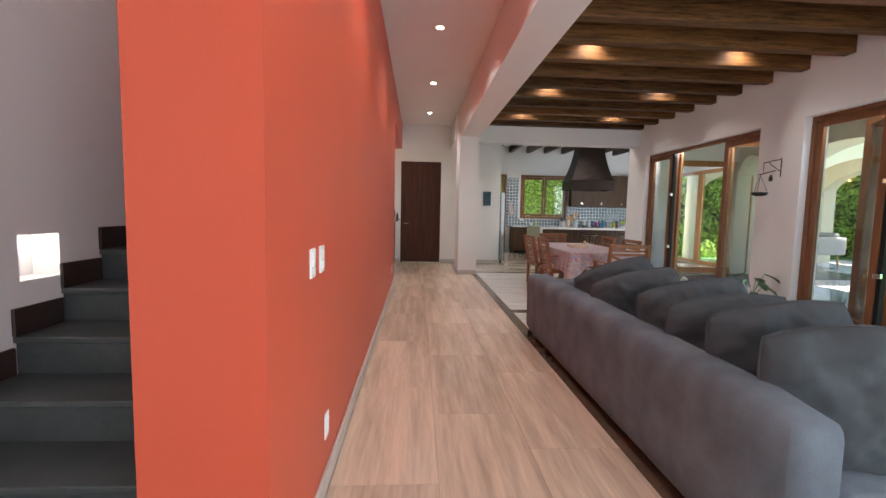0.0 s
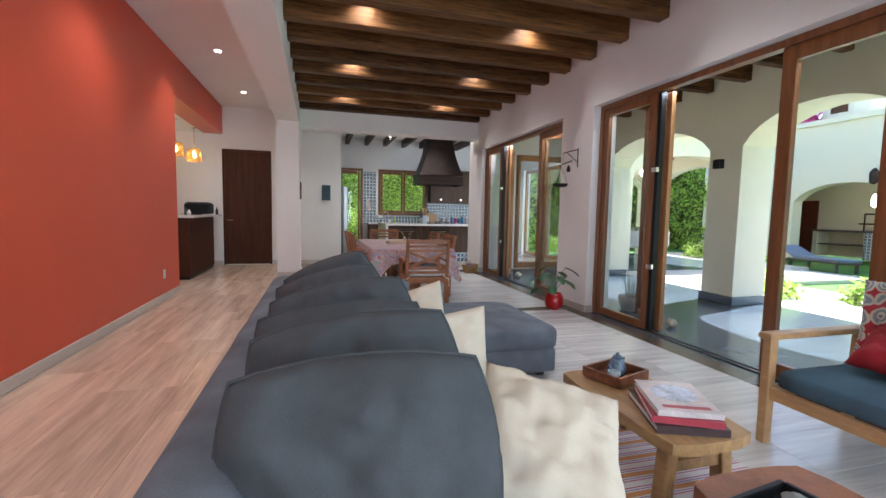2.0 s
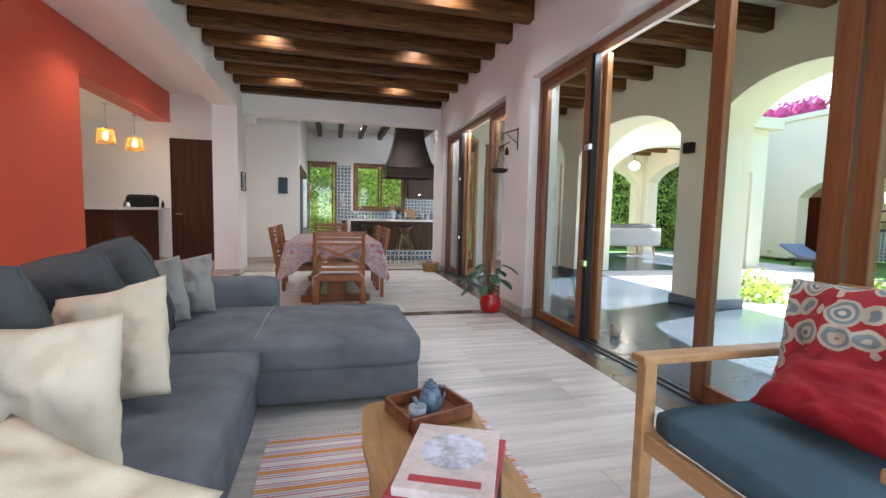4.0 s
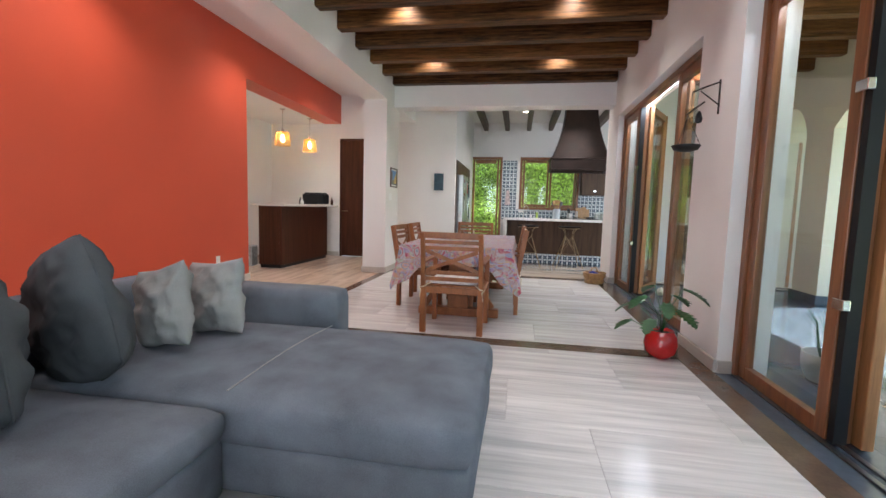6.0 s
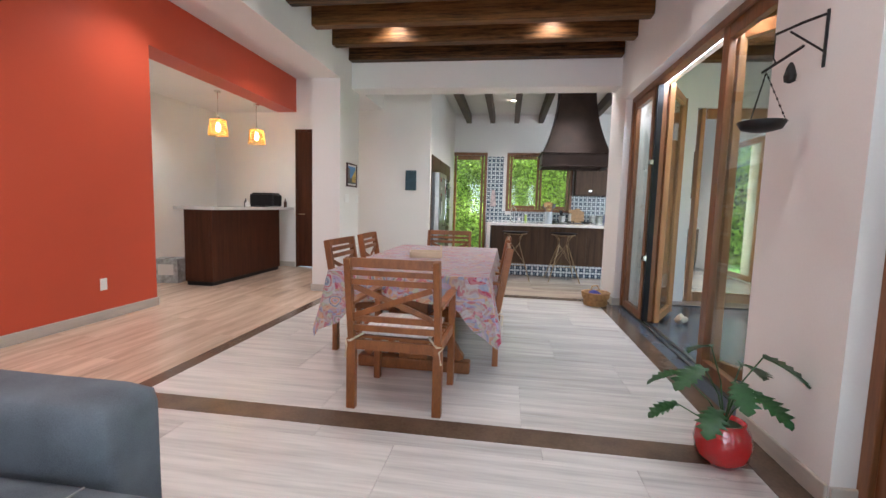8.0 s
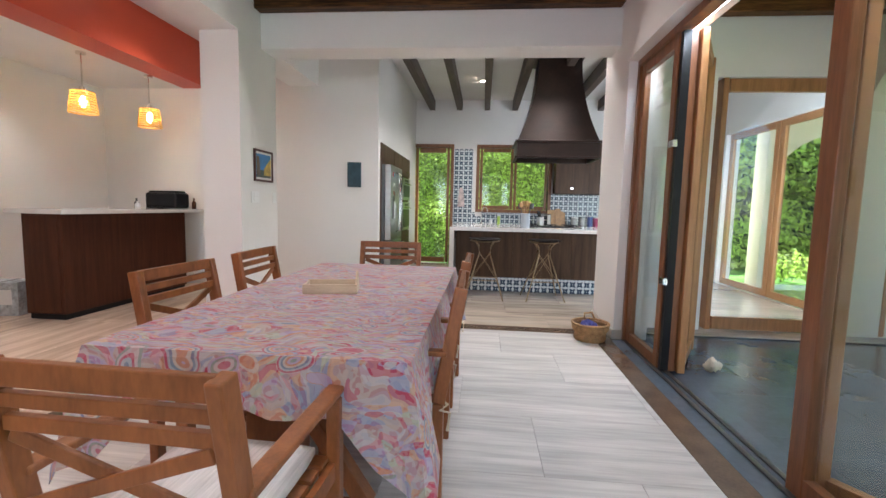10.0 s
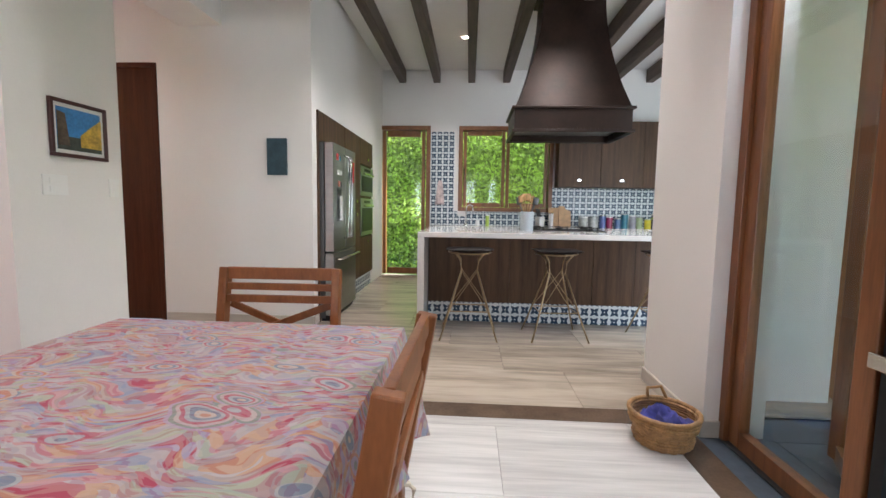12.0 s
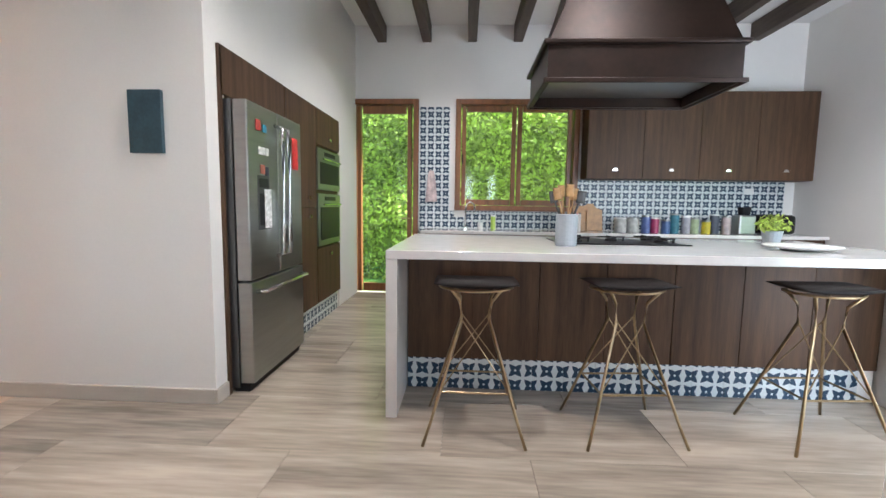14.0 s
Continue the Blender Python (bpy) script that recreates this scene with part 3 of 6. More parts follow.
arch_wall("arcade", "y", 0, 0, 7.9, 8.5, PIERS, 2.32, 0.44, 3.449, "cream plastered garden arcade with wide arches")
for s, e in PIERS[3:6]:
    setting("pier_base", bm_span((7.875, s - 0.025, -0.02), (8.525, e + 0.025, 0.11), 0.006), M_SLATE, "dark slate base round an arcade pier", "baseboard")
sc = mesh_ob("porch_lamp", bm_span((7.80, 6.36 - 0.36, 2.02), (7.898, 6.36 - 0.24, 2.16), 0.008), M_BLACK)
tagged(sc, "small square black wall lamp on a pier", "lamp")

# outdoor pavilion beside the kitchen
arch_wall("pavilion_south", "x", 0, 0, 9.6, 9.95, [(8.9, 9.2), (13.0, 13.4)], 2.25, 0.55, 3.3, "cream front arch of the garden pavilion")
arch_wall("pavilion_north", "x", 0, 0, 13.4, 13.75, [(8.9, 9.2), (12.78, 13.4)], 2.25, 0.55, 3.3, "cream back arch of the garden pavilion")
arch_wall("pavilion_east", "y", 0, 0, 12.98, 13.38, [(9.951, 10.05), (13.2, 13.399)], 2.25, 0.55, 3.3, "cream side arch of the garden pavilion")
setting("pavilion_roof", bm_span((8.7, 9.4, 3.301), (13.6, 13.95, 3.55)), M_CREAM, "flat cream pavilion roof", "roof")
for i in range(5):
    b = mesh_ob("pavilion_beam", bm_span((9.2, 10.3 + 0.7 * i, 3.1), (12.97, 10.43 + 0.7 * i, 3.3), 0.01), M_BEAM)
    tagged(b, "brown wooden pavilion roof beam", "beam", "beams of the pavilion roof")
for x, y in ((10.6, 11.8), (11.7, 12.2)):
    pl = thing("lantern", "small glowing glass lantern under the pavilion roof", "lamp", pose(x, y, 0), "lanterns of the pavilion")
    part("chain", bm_tube([(0, 0, 3.3), (0, 0, 2.75)], 0.008), M_IRON, pl)
    part("shade", bm_lathe([(0.04, 2.75), (0.13, 2.68), (0.14, 2.62), (0.09, 2.54), (0.03, 2.52)], 12), M_LAMP, pl, "lit frosted glass shade")

# lounge building across the lawn
lounge = tagged(thing("lounge_building", "white garden building with arched outdoor kitchen", "building"))
fw = arch_wall("lounge_front", "y", 0, 0, 17.0, 17.4, [(4.0, 4.6), (7.9, 8.6), (11.5, 15.0)], 1.85, 0.55, 4.2, "white front wall with wide arches")
fw.parent = lounge
fw.name = "front_wall"
for key in ("category", "kind", "label"):
    del fw[key]
part("wall", bm_span((20.0, 4.0, 0), (20.3, 15.0, 4.2)), M_CREAM, lounge)
part("side_wall", bm_span((17.4, 14.7, 0), (20.0, 15.0, 4.2)), M_CREAM, lounge)
part("roof", bm_span((16.9, 3.9, 4.2), (20.5, 15.1, 4.35)), M_CREAM, lounge)
part("counter", bm_span((19.2, 4.6, 0.88), (19.9, 12.4, 0.95), 0.01), M_STONE, lounge)
part("tile_pier", bm_span((19.1, 10.0, 0), (19.5, 10.7, 0.875), 0.01), M_TILE, lounge)
part("door", bm_span((19.9, 12.7, 0), (19.99, 13.4, 2.0), 0.01), M_DOOR, lounge)
part("turret", bm_lathe([(0.9, 4.35), (0.9, 5.3), (0.75, 5.8), (0.4, 6.1), (0.02, 6.2)], 16, (18.2, 10.6, 0)), M_CREAM, lounge)
part("lantern", bm_lathe([(0.05, 2.1), (0.1, 1.95), (0.08, 1.75), (0.02, 1.7)], 10, (18.6, 10.2, 0)), M_LAMP, lounge, "lit lantern under the arch")


for y in (4.7, 7.4, 12.2):
    part("counter_leg", bm_span((19.25, y, 0), (19.85, y + 0.15, 0.88), 0.006), M_CREAM, lounge)
part("counter_shelf", bm_span((19.3, 10.72, 0.42), (19.85, 12.19, 0.47), 0.006), M_STONE, lounge)
part("grill_rack", bm_tube([(19.4, 10.1, 0.95), (19.4, 10.1, 1.5), (19.4, 10.9, 1.5), (19.4, 10.9, 0.95)], 0.03, 6, bm=bm_span((19.3, 10.0, 1.15), (19.8, 11.0, 1.20))), M_IRON, lounge, "black iron grill rack")
# no hole in the turret: the slab's dark colour stands for shade inside
part("turret_window", bm_span((17.28, 10.38, 4.55), (17.34, 10.82, 5.15), 0.01), M_DOOR, lounge, "small dark slab standing for a shaded turret opening")
part("wall_lantern", bm_lathe([(0.03, 2.75), (0.12, 2.62), (0.10, 2.35), (0.03, 2.30)], 8, (16.88, 9.3, 0)), M_IRON, lounge, "black iron wall lantern")
lounger = thing("sun_lounger", "low slate blue sun lounger on the lawn", "sun lounger", pose(15.4, 9.6, -0.12, 0, 0, 80))
M_LOUNGE = mat("slate_blue_canvas", (0.16, 0.20, 0.27), 0.9, vary=0.15, scale=6, bump=0.1)
part("mattress", bm_span((-0.95, -0.33, 0.30), (0.35, 0.33, 0.38), 0.03), M_LOUNGE, lounger)
part("backrest", bm_bar((0.35, 0, 0.34), (0.95, 0, 0.62), 0.07, 0.66, 0.02), M_LOUNGE, lounger)
part("frame", bm_span((-0.97, -0.35, 0.25), (0.6, 0.35, 0.30), 0.01), M_STEELD, lounger)
for x in (-0.85, 0.5):
    for y in (-0.3, 0.3):
        part("leg", bm_span((x - 0.03, y - 0.03, 0), (x + 0.03, y + 0.03, 0.25)), M_STEELD, lounger)


# ---- soft and leafy helpers ----
def bm_pillow(w, h, t, full=4.0, pinch=0.0, n=18, wrinkle=0.008, seed=0, rounded=0.0):
    """A stuffed cushion: w wide (x), h high (z), t thick (y); pinch draws the corners out."""
    bm = bmesh.new()
    sides = []
    for s in (1, -1):
        grid = []
        for i in range(n + 1):
            row = []
            for j in range(n + 1):
                u, v = 2 * i / n - 1, 2 * j / n - 1
                e = max(0.0, (1 - abs(u) ** full)) ** 0.5 * max(0.0, (1 - abs(v) ** full)) ** 0.5
                k = 1 - pinch * ((1 - abs(u) ** 2) * abs(v) ** 3 * 0 + 0)
                x = u * w / 2 * (1 - pinch * (1 - v * v) * 0 - pinch * (1 - abs(v)) * abs(u) ** 3)
                z = v * h / 2 * (1 - pinch * (1 - abs(u)) * abs(v) ** 3)
                x, z = x * math.sqrt(1 - rounded * v * v / 2), z * math.sqrt(1 - rounded * u * u / 2)
                d = noise.noise(Vector((u * 2.2 + seed * 7.1, v * 2.2, s * 3.0 + seed))) * wrinkle * 2 + noise.noise(Vector((u * 6 + seed, v * 6, s))) * wrinkle
                y = s * (t / 2 * e + d * min(1, e * 1.5))
                row.append(bm.verts.new((x * k, y, z)))
            grid.append(row)
        for i in range(n):
            for j in range(n):
                bm.faces.new((grid[i][j], grid[i + 1][j], grid[i + 1][j + 1], grid[i][j + 1]))
    bmesh.ops.remove_doubles(bm, verts=bm.verts[:], dist=0.0004)
    bmesh.ops.recalc_face_normals(bm, faces=bm.faces[:])
    return bm


def bm_soft(a, b, bevel=0.05, puff=0.0, n=6):
    """An upholstered block from a to b, rounded and slightly domed on top."""
    bm = bm_span(a, b)
    bmesh.ops.subdivide_edges(bm, edges=bm.edges[:], cuts=n, use_grid_fill=True)
    c = [(p + q) / 2 for p, q in zip(a, b)]
    hs = [abs(q - p) / 2 for p, q in zip(a, b)]
    for v in bm.verts:
        q = [v.co[i] - c[i] for i in range(3)]
        lim = [max(hs[i] - bevel, 0) for i in range(3)]
        inner = Vector([max(-lim[i], min(lim[i], q[i])) for i in range(3)])
        d = Vector(q) - inner
        if d.length > 1e-6:
            d = d.normalized() * min(bevel, max(abs(d.x), abs(d.y), abs(d.z)))
        co = inner + d
        if co.z > 0:
            co.z += puff * (1 - (co.x / hs[0]) ** 2) * (1 - (co.y / hs[1]) ** 2)
        co += Vector((noise.noise(v.co * 3.1), noise.noise(v.co * 3.1 + Vector((9, 2, 5))), 0)) * 0.006
        v.co = Vector(c) + co
    return bm


def leaves(name, count, place, size, material, parent=None, label="", seed=1):
    """Many small leaf quads; place(rng) gives a point and the outward way of each."""
    rng = random.Random(seed)
    vs, fs = [], []
    for i in range(count):
        p, out = place(rng)
        p = Vector(p)
        d = Vector((rng.gauss(0, 1), rng.gauss(0, 1), rng.gauss(-0.3, 1)))
        nrm = (Vector(out) * 1.1 + Vector((rng.gauss(0, .6), rng.gauss(0, .6), rng.gauss(0.25, .6)))).normalized()
        u = (d - nrm * d.dot(nrm)).normalized()
        w = nrm.cross(u)
        s = size * rng.uniform(0.6, 1.35)
        k = len(vs)
        vs += [p - u * s * 0.6, p + w * s * 0.32 + nrm * s * 0.06, p + u * s * 0.7, p - w * s * 0.32 + nrm * s * 0.06]
        fs.append((k, k + 1, k + 2, k + 3))
    me = bpy.data.meshes.new(name)
    me.from_pydata([tuple(v) for v in vs], [], fs)
    me.materials.append(material)
    ob = new(name, me)
    if parent is not None:
        ob.parent = parent
    return ob


def hedge_face(axis, at, a0, a1, z1, out, bump=0.35):
    def place(rng):
        a, z = rng.uniform(a0, a1), rng.uniform(-0.1, z1)
        d = noise.noise(Vector((a * 0.9, z * 0.9, at))) * bump + rng.uniform(-0.16, 0.10)
        return ((at + out[0] * d, a, z) if axis == "x" else (a, at + out[1] * d, z)), out
    return place


h = leaves("hedge_north", 42000, hedge_face("y", 17.0, -0.5, 9.5, 6.0, (0, -1, 0.3)), 0.085, M_HEDGE, seed=3)
tagged(h, "dense ivy hedge in sun behind the kitchen", "hedge", kind="stuff")
# backing added behind the ivy; its colour keeps the gaps from looking dark
setting("hedge_wall", bm_span((-2.5, 18.4, -0.1), (12.5, 18.7, 6.5)), M_IVYBACK, "rough backing wall coloured like lit leaves behind the ivy", "wall")
h = leaves("hedge_east", 12000, hedge_face("x", 17.2, 12.2, 19.5, 4.6, (-1, 0, 0.3)), 0.15, M_HEDGE, seed=4)
tagged(h, "tall leafy garden hedge beyond the pavilion", "hedge", kind="stuff")
h = leaves("hedge_garden", 13000, hedge_face("y", 16.6, 8.8, 17.4, 4.6, (0, -1, 0.3)), 0.15, M_HEDGE, seed=5)
tagged(h, "tall leafy hedge behind the pavilion", "hedge", kind="stuff")
# boxes whose near-black colour imitates shade deep between the leaves
setting("hedge_core", bm_span((17.5, 12.0, -0.1), (17.8, 19.5, 4.5), bm=bm_span((9.6, 16.9, -0.1), (17.5, 17.2, 4.5))), M_TRUNKBG, "dark core standing for the shade inside the garden hedge", "hedge")
h = leaves("hedge_far", 9000, lambda r: ((24 + r.uniform(-1, 1), r.uniform(-14, 16), r.uniform(0, 7) * (0.7 + 0.3 * r.random())), (-1, 0, 0.4)), 0.42, M_HEDGE, seed=6)
tagged(h, "far leafy trees behind the garden building", "trees", kind="stuff")


M_BLOOM = mat("pink_blossom", (0.62, 0.10, 0.30), 0.7, vary=0.4, scale=4, bump=0)
h = leaves("bougainvillea", 1500, lambda g: ((17.2 + g.uniform(-0.2, 0.5), g.uniform(11.3, 13.2), 4.36 + abs(g.gauss(0, 0.22))), (-1, 0, 0.5)), 0.14, M_BLOOM, seed=9)
tagged(h, "pink flowering shrub along the roof edge", "flowers", kind="stuff")


def bush(x, y, z, r, n, seed):
    b = thing("garden_bush", "small round leafy garden bush", "bush", pose(x, y, z), "bushes in the garden")
    part("stem", bm_tube([(0, 0, 0), (0.02, 0.01, r * 0.8)], 0.02, 6, r2=0.01), M_TRUNKBG, b)
    def place(rng):
        d = Vector((rng.gauss(0, 1), rng.gauss(0, 1), abs(rng.gauss(0, 0.9)))).normalized()
        k = r * rng.uniform(0.55, 1.0) * (0.85 + 0.3 * noise.noise(d * 2 + Vector((seed, 0, 0))))
        return d * k + Vector((0, 0, r * 0.15)), d
    leaves("foliage", n, place, 0.07, M_HEDGE, b, seed=seed)
    return b


bush(9.4, 6.3, -0.11, 0.55, 700, 11)
bush(10.3, 5.4, -0.11, 0.5, 600, 12)
bush(11.6, 14.6, -0.11, 0.8, 900, 13)
bush(10.2, 14.8, -0.11, 0.7, 800, 14)
bush(14.2, 12.3, -0.11, 0.7, 800, 15)

# ---- sofa ----
sofa = thing("corner_sofa", "dark grey fabric corner sofa with a chaise", "sofa")
part("base", bm_soft((1.84, 1.46, 0.035), (2.88, 3.66, 0.30), 0.05), M_SOFA, sofa, smooth=True)
part("chaise_base", bm_soft((1.84, 3.67, 0.035), (3.79, 4.74, 0.26), 0.05), M_SOFA, sofa, smooth=True)
part("backrest", bm_soft((1.60, 1.44, 0.035), (1.86, 4.97, 0.70), 0.10, n=12), M_SOFA, sofa, smooth=True)
part("armrest", bm_soft((1.845, 4.74, 0.035), (2.84, 4.98, 0.62), 0.05, n=8), M_SOFA, sofa, smooth=True)
part("seat_cushion", bm_soft((1.85, 1.50, 0.27), (2.90, 3.66, 0.405), 0.06, 0.035, 10), M_SOFA, sofa, smooth=True)
part("chaise_cushion", bm_soft((1.85, 3.665, 0.22), (3.80, 4.735, 0.415), 0.065, 0.03, 10), M_SOFA, sofa, smooth=True)
part("seam", bm_tube([(2.84, 3.72, 0.428), (2.84, 4.0, 0.443), (2.84, 4.2, 0.447), (2.84, 4.4, 0.443), (2.84, 4.68, 0.428)], 0.0035, 6), M_PILLOW, sofa, "pale stitched seam")
for x, y in ((1.66, 1.6), (2.75, 1.6), (1.66, 4.9), (3.7, 3.8), (3.7, 4.6)):
    part("foot", bm_span((x - 0.03, y - 0.03, 0), (x + 0.03, y + 0.03, 0.045)), M_BLACK, sofa)
BACKS = [(1.72, -6, -12, -4), (2.06, -9, -7, -9), (2.40, -8, 0, -6), (2.72, -12, -4, -12), (3.38, -18, 4, -16), (3.76, -24, 6, -22)]


def back_cushion(y, turn, lean, tilt, k):
    c = thing("back_cushion", "plump charcoal fabric back cushion on the sofa", "cushion", pose(2.10 + 0.02 * (k % 2), y, 0.635 + 0.025 * (k % 2), 0, 0, turn) @ pose(0, 0, 0, lean, tilt, 0), "back cushions of the sofa")
    part("stuffing", bm_pillow(0.68, 0.58, 0.25, 2.4, 0.0, 32, 0.019, k, 0.46), M_CUSH, c, smooth=True)
    rim = [(-1 + 2 * q / 10, -1) for q in range(10)] + [(1, -1 + 2 * q / 10) for q in range(10)] + [(1 - 2 * q / 10, 1) for q in range(10)] + [(-1, 1 - 2 * q / 10) for q in range(11)]
    seam = [(0.339 * u * math.sqrt(1 - 0.23 * v * v), 0.0, 0.289 * v * math.sqrt(1 - 0.23 * u * u)) for u, v in rim]
    part("piping", bm_tube(seam, 0.005, 6), M_CUSH, c, smooth=True)


for k, spot in enumerate(BACKS):
    back_cushion(*spot, k)


def throw(x, y, z, w, lean, yaw, tilt, material, label, seed):
    c = mesh_ob("throw_pillow", bm_pillow(w, w, 0.17, 2.6, 0.10, 26, wrinkle=0.018, seed=seed), material, True)
    c.matrix_world = pose(x, y, z, 0, 0, yaw) @ pose(0, 0, 0, lean, tilt, 0)
    return tagged(c, label, "pillow", "throw pillows")


throw(2.46, 2.98, 0.64, 0.45, -20, -14, -14, M_CREAMP, "cream linen throw pillow leaning on the sofa", 21)
throw(2.50, 2.47, 0.63, 0.44, -14, -8, -6, M_CREAMP, "plain cream linen throw pillow between cushions", 25)
red_edge = throw(2.72, 1.93, 0.535, 0.50, -60, -22, 14, M_CREAMP, "cream linen throw pillow with red stitching", 22)
for k in range(9):
    u = -0.17 + 0.042 * k
    stitch = part("stitch", bm_tube([(u, -0.012, 0.205 + 0.01 * math.sin(k * 2)), (u + 0.02, -0.004, 0.222), (u + 0.038, -0.012, 0.204)], 0.005, 5), M_STITCH, red_edge, "faded red embroidered stitch")
throw(2.22, 4.10, 0.63, 0.40, -6, -18, -14, M_PILLOW, "pale grey linen throw pillow in the corner", 23)
throw(2.30, 4.38, 0.63, 0.40, -8, -14, -8, M_PILLOW, "pale grey linen throw pillow on the armrest", 24)


# ---- dining ----
def paisley():
    """Printed cotton: swirled drops with rings on a ground of small many-coloured strokes."""
    m = mat("paisley_cloth", (0.5, 0.4, 0.4), 0.5, vary=0.1, bump=0.03, spec=0.2)
    nt = m.node_tree
    L = nt.links.new

    def op(kind, a, b=0.0, c=0.0):
        n = nt.nodes.new("ShaderNodeMath")
        n.operation = kind
        for i, v in enumerate((a, b, c)):
            if isinstance(v, (int, float)):
                n.inputs[i].default_value = v
            else:
                L(v, n.inputs[i])
        return n.outputs[0]

    def warp(src, scale, amount):
        n = nt.nodes.new("ShaderNodeTexNoise")
        n.inputs["Scale"].default_value, n.inputs["Detail"].default_value = scale, 2
        L(src, n.inputs["Vector"])
        w = nt.nodes.new("ShaderNodeVectorMath")
        w.operation = "MULTIPLY_ADD"
        L(n.outputs["Color"], w.inputs[0])
        w.inputs[1].default_value = (amount, amount, amount)
        L(src, w.inputs[2])
        return w.outputs[0]

    def cells(src, scale):
        v = nt.nodes.new("ShaderNodeTexVoronoi")
        v.inputs["Scale"].default_value = scale
        L(src, v.inputs["Vector"])
        sp = nt.nodes.new("ShaderNodeSeparateColor")
        L(v.outputs["Color"], sp.inputs[0])
        return v.outputs["Distance"], sp.outputs[0]

    def palette(fac, cols):
        r = nt.nodes.new("ShaderNodeValToRGB")
        r.color_ramp.interpolation = "CONSTANT"
        r.color_ramp.elements[0].color = (*cols[0], 1)
        r.color_ramp.elements[1].position, r.color_ramp.elements[1].color = (len(cols) - 1) / len(cols), (*cols[-1], 1)
        for i, c in enumerate(cols[1:-1]):
            r.color_ramp.elements.new((i + 1) / len(cols)).color = (*c, 1)
        L(fac, r.inputs[0])
        return r.outputs[0]

    def mix(fac, a, b):
        n = nt.nodes.new("ShaderNodeMix")
        n.data_type = "RGBA"
        if isinstance(fac, (int, float)):
            n.inputs[0].default_value = fac
        else:
            L(fac, n.inputs[0])
        L(a, n.inputs[6])
        L(b, n.inputs[7])
        return n.outputs[2]

    obj = nt.nodes.new("ShaderNodeTexCoord").outputs["Object"]
    turn = nt.nodes.new("ShaderNodeMapping")
    turn.inputs["Rotation"].default_value, turn.inputs["Scale"].default_value = (0, 0, 0.7), (1.0, 1.7, 1.3)
    L(obj, turn.inputs["Vector"])
    drops = warp(turn.outputs[0], 2.6, 0.30)
    d, pick = cells(drops, 5.2)
    rings = op("FRACT", op("MULTIPLY_ADD", d, 2.6, op("MULTIPLY", pick, 7.0)))
    drop_col = palette(rings, [(0.50, 0.20, 0.10), (0.50, 0.40, 0.33), (0.15, 0.20, 0.28), (0.36, 0.38, 0.40), (0.42, 0.08, 0.12), (0.48, 0.38, 0.36), (0.22, 0.26, 0.22), (0.40, 0.30, 0.42)])
    strokes = nt.nodes.new("ShaderNodeMapping")
    strokes.inputs["Rotation"].default_value, strokes.inputs["Scale"].default_value = (0, 0, -0.5), (1.0, 3.2, 1.6)
    L(warp(obj, 3.5, 0.35), strokes.inputs["Vector"])
    sd, sr = cells(strokes.outputs[0], 19.0)
    ground = palette(sr, [(0.4, 0.3, 0.26), (0.4, 0.03, 0.07), (0.40, 0.34, 0.36), (0.22, 0.26, 0.40), (0.34, 0.2, 0.2), (0.36, 0.40, 0.28), (0.50, 0.22, 0.24), (0.44, 0.40, 0.42), (0.52, 0.28, 0.14), (0.34, 0.28, 0.44)])
    fd, fr = cells(strokes.outputs[0], 42.0)
    fleck = palette(fr, [(0.52, 0.46, 0.44), (0.38, 0.12, 0.16), (0.36, 0.36, 0.40), (0.50, 0.42, 0.36)])
    ground = mix(0.35, ground, fleck)
    inside = op("LESS_THAN", d, op("MULTIPLY_ADD", pick, 0.16, 0.26))
    L(mix(inside, ground, mix(0.22, drop_col, fleck)), nt.nodes["Principled BSDF"].inputs["Base Color"])
    return m


M_CLOTH = paisley()
TX0, TX1, TY0, TY1, TZ = 2.72, 3.86, 6.66, 8.96, 0.755
table = thing("dining_table", "wooden trestle dining table under a cloth", "table")
part("tabletop", bm_span((TX0 + 0.02, TY0 + 0.02, 0.70), (TX1 - 0.02, TY1 - 0.02, TZ - 0.006), 0.008), M_TEAK, table)
for y in (6.88, 8.62):
    part("foot_beam", bm_span((2.88, y - 0.05, 0), (3.74, y + 0.05, 0.09), 0.012), M_TEAK, table)
    part("post", bm_span((3.20, y - 0.045, 0.09), (3.42, y + 0.045, 0.64), 0.006), M_TEAK, table)
    part("head_beam", bm_span((2.92, y - 0.045, 0.64), (3.70, y + 0.045, 0.70), 0.008), M_TEAK, table)
    for s in (-1, 1):
        part("brace", bm_bar((3.31 + s * 0.36, y, 0.10), (3.31 + s * 0.13, y, 0.45), 0.06, 0.07, 0.004), M_TEAK, table)
part("stretcher", bm_span((3.27, 6.92, 0.28), (3.35, 8.58, 0.40), 0.006), M_TEAK, table)

cloth = bmesh.new()
nx, ny, drops = 24, 46, (0.0, 0.03, 0.12, 0.22, 0.30)
cx, cy, hx, hy = (TX0 + TX1) / 2, (TY0 + TY1) / 2, (TX1 - TX0) / 2, (TY1 - TY0) / 2
ring = []
for i in range(nx):
    ring.append((-hx + 2 * hx * i / nx, -hy, 0, -1))
for i in range(ny):
    ring.append((hx, -hy + 2 * hy * i / ny, 1, 0))
for i in range(nx):
    ring.append((hx - 2 * hx * i / nx, hy, 0, 1))
for i in range(ny):
    ring.append((-hx, hy - 2 * hy * i / ny, -1, 0))
rows = []
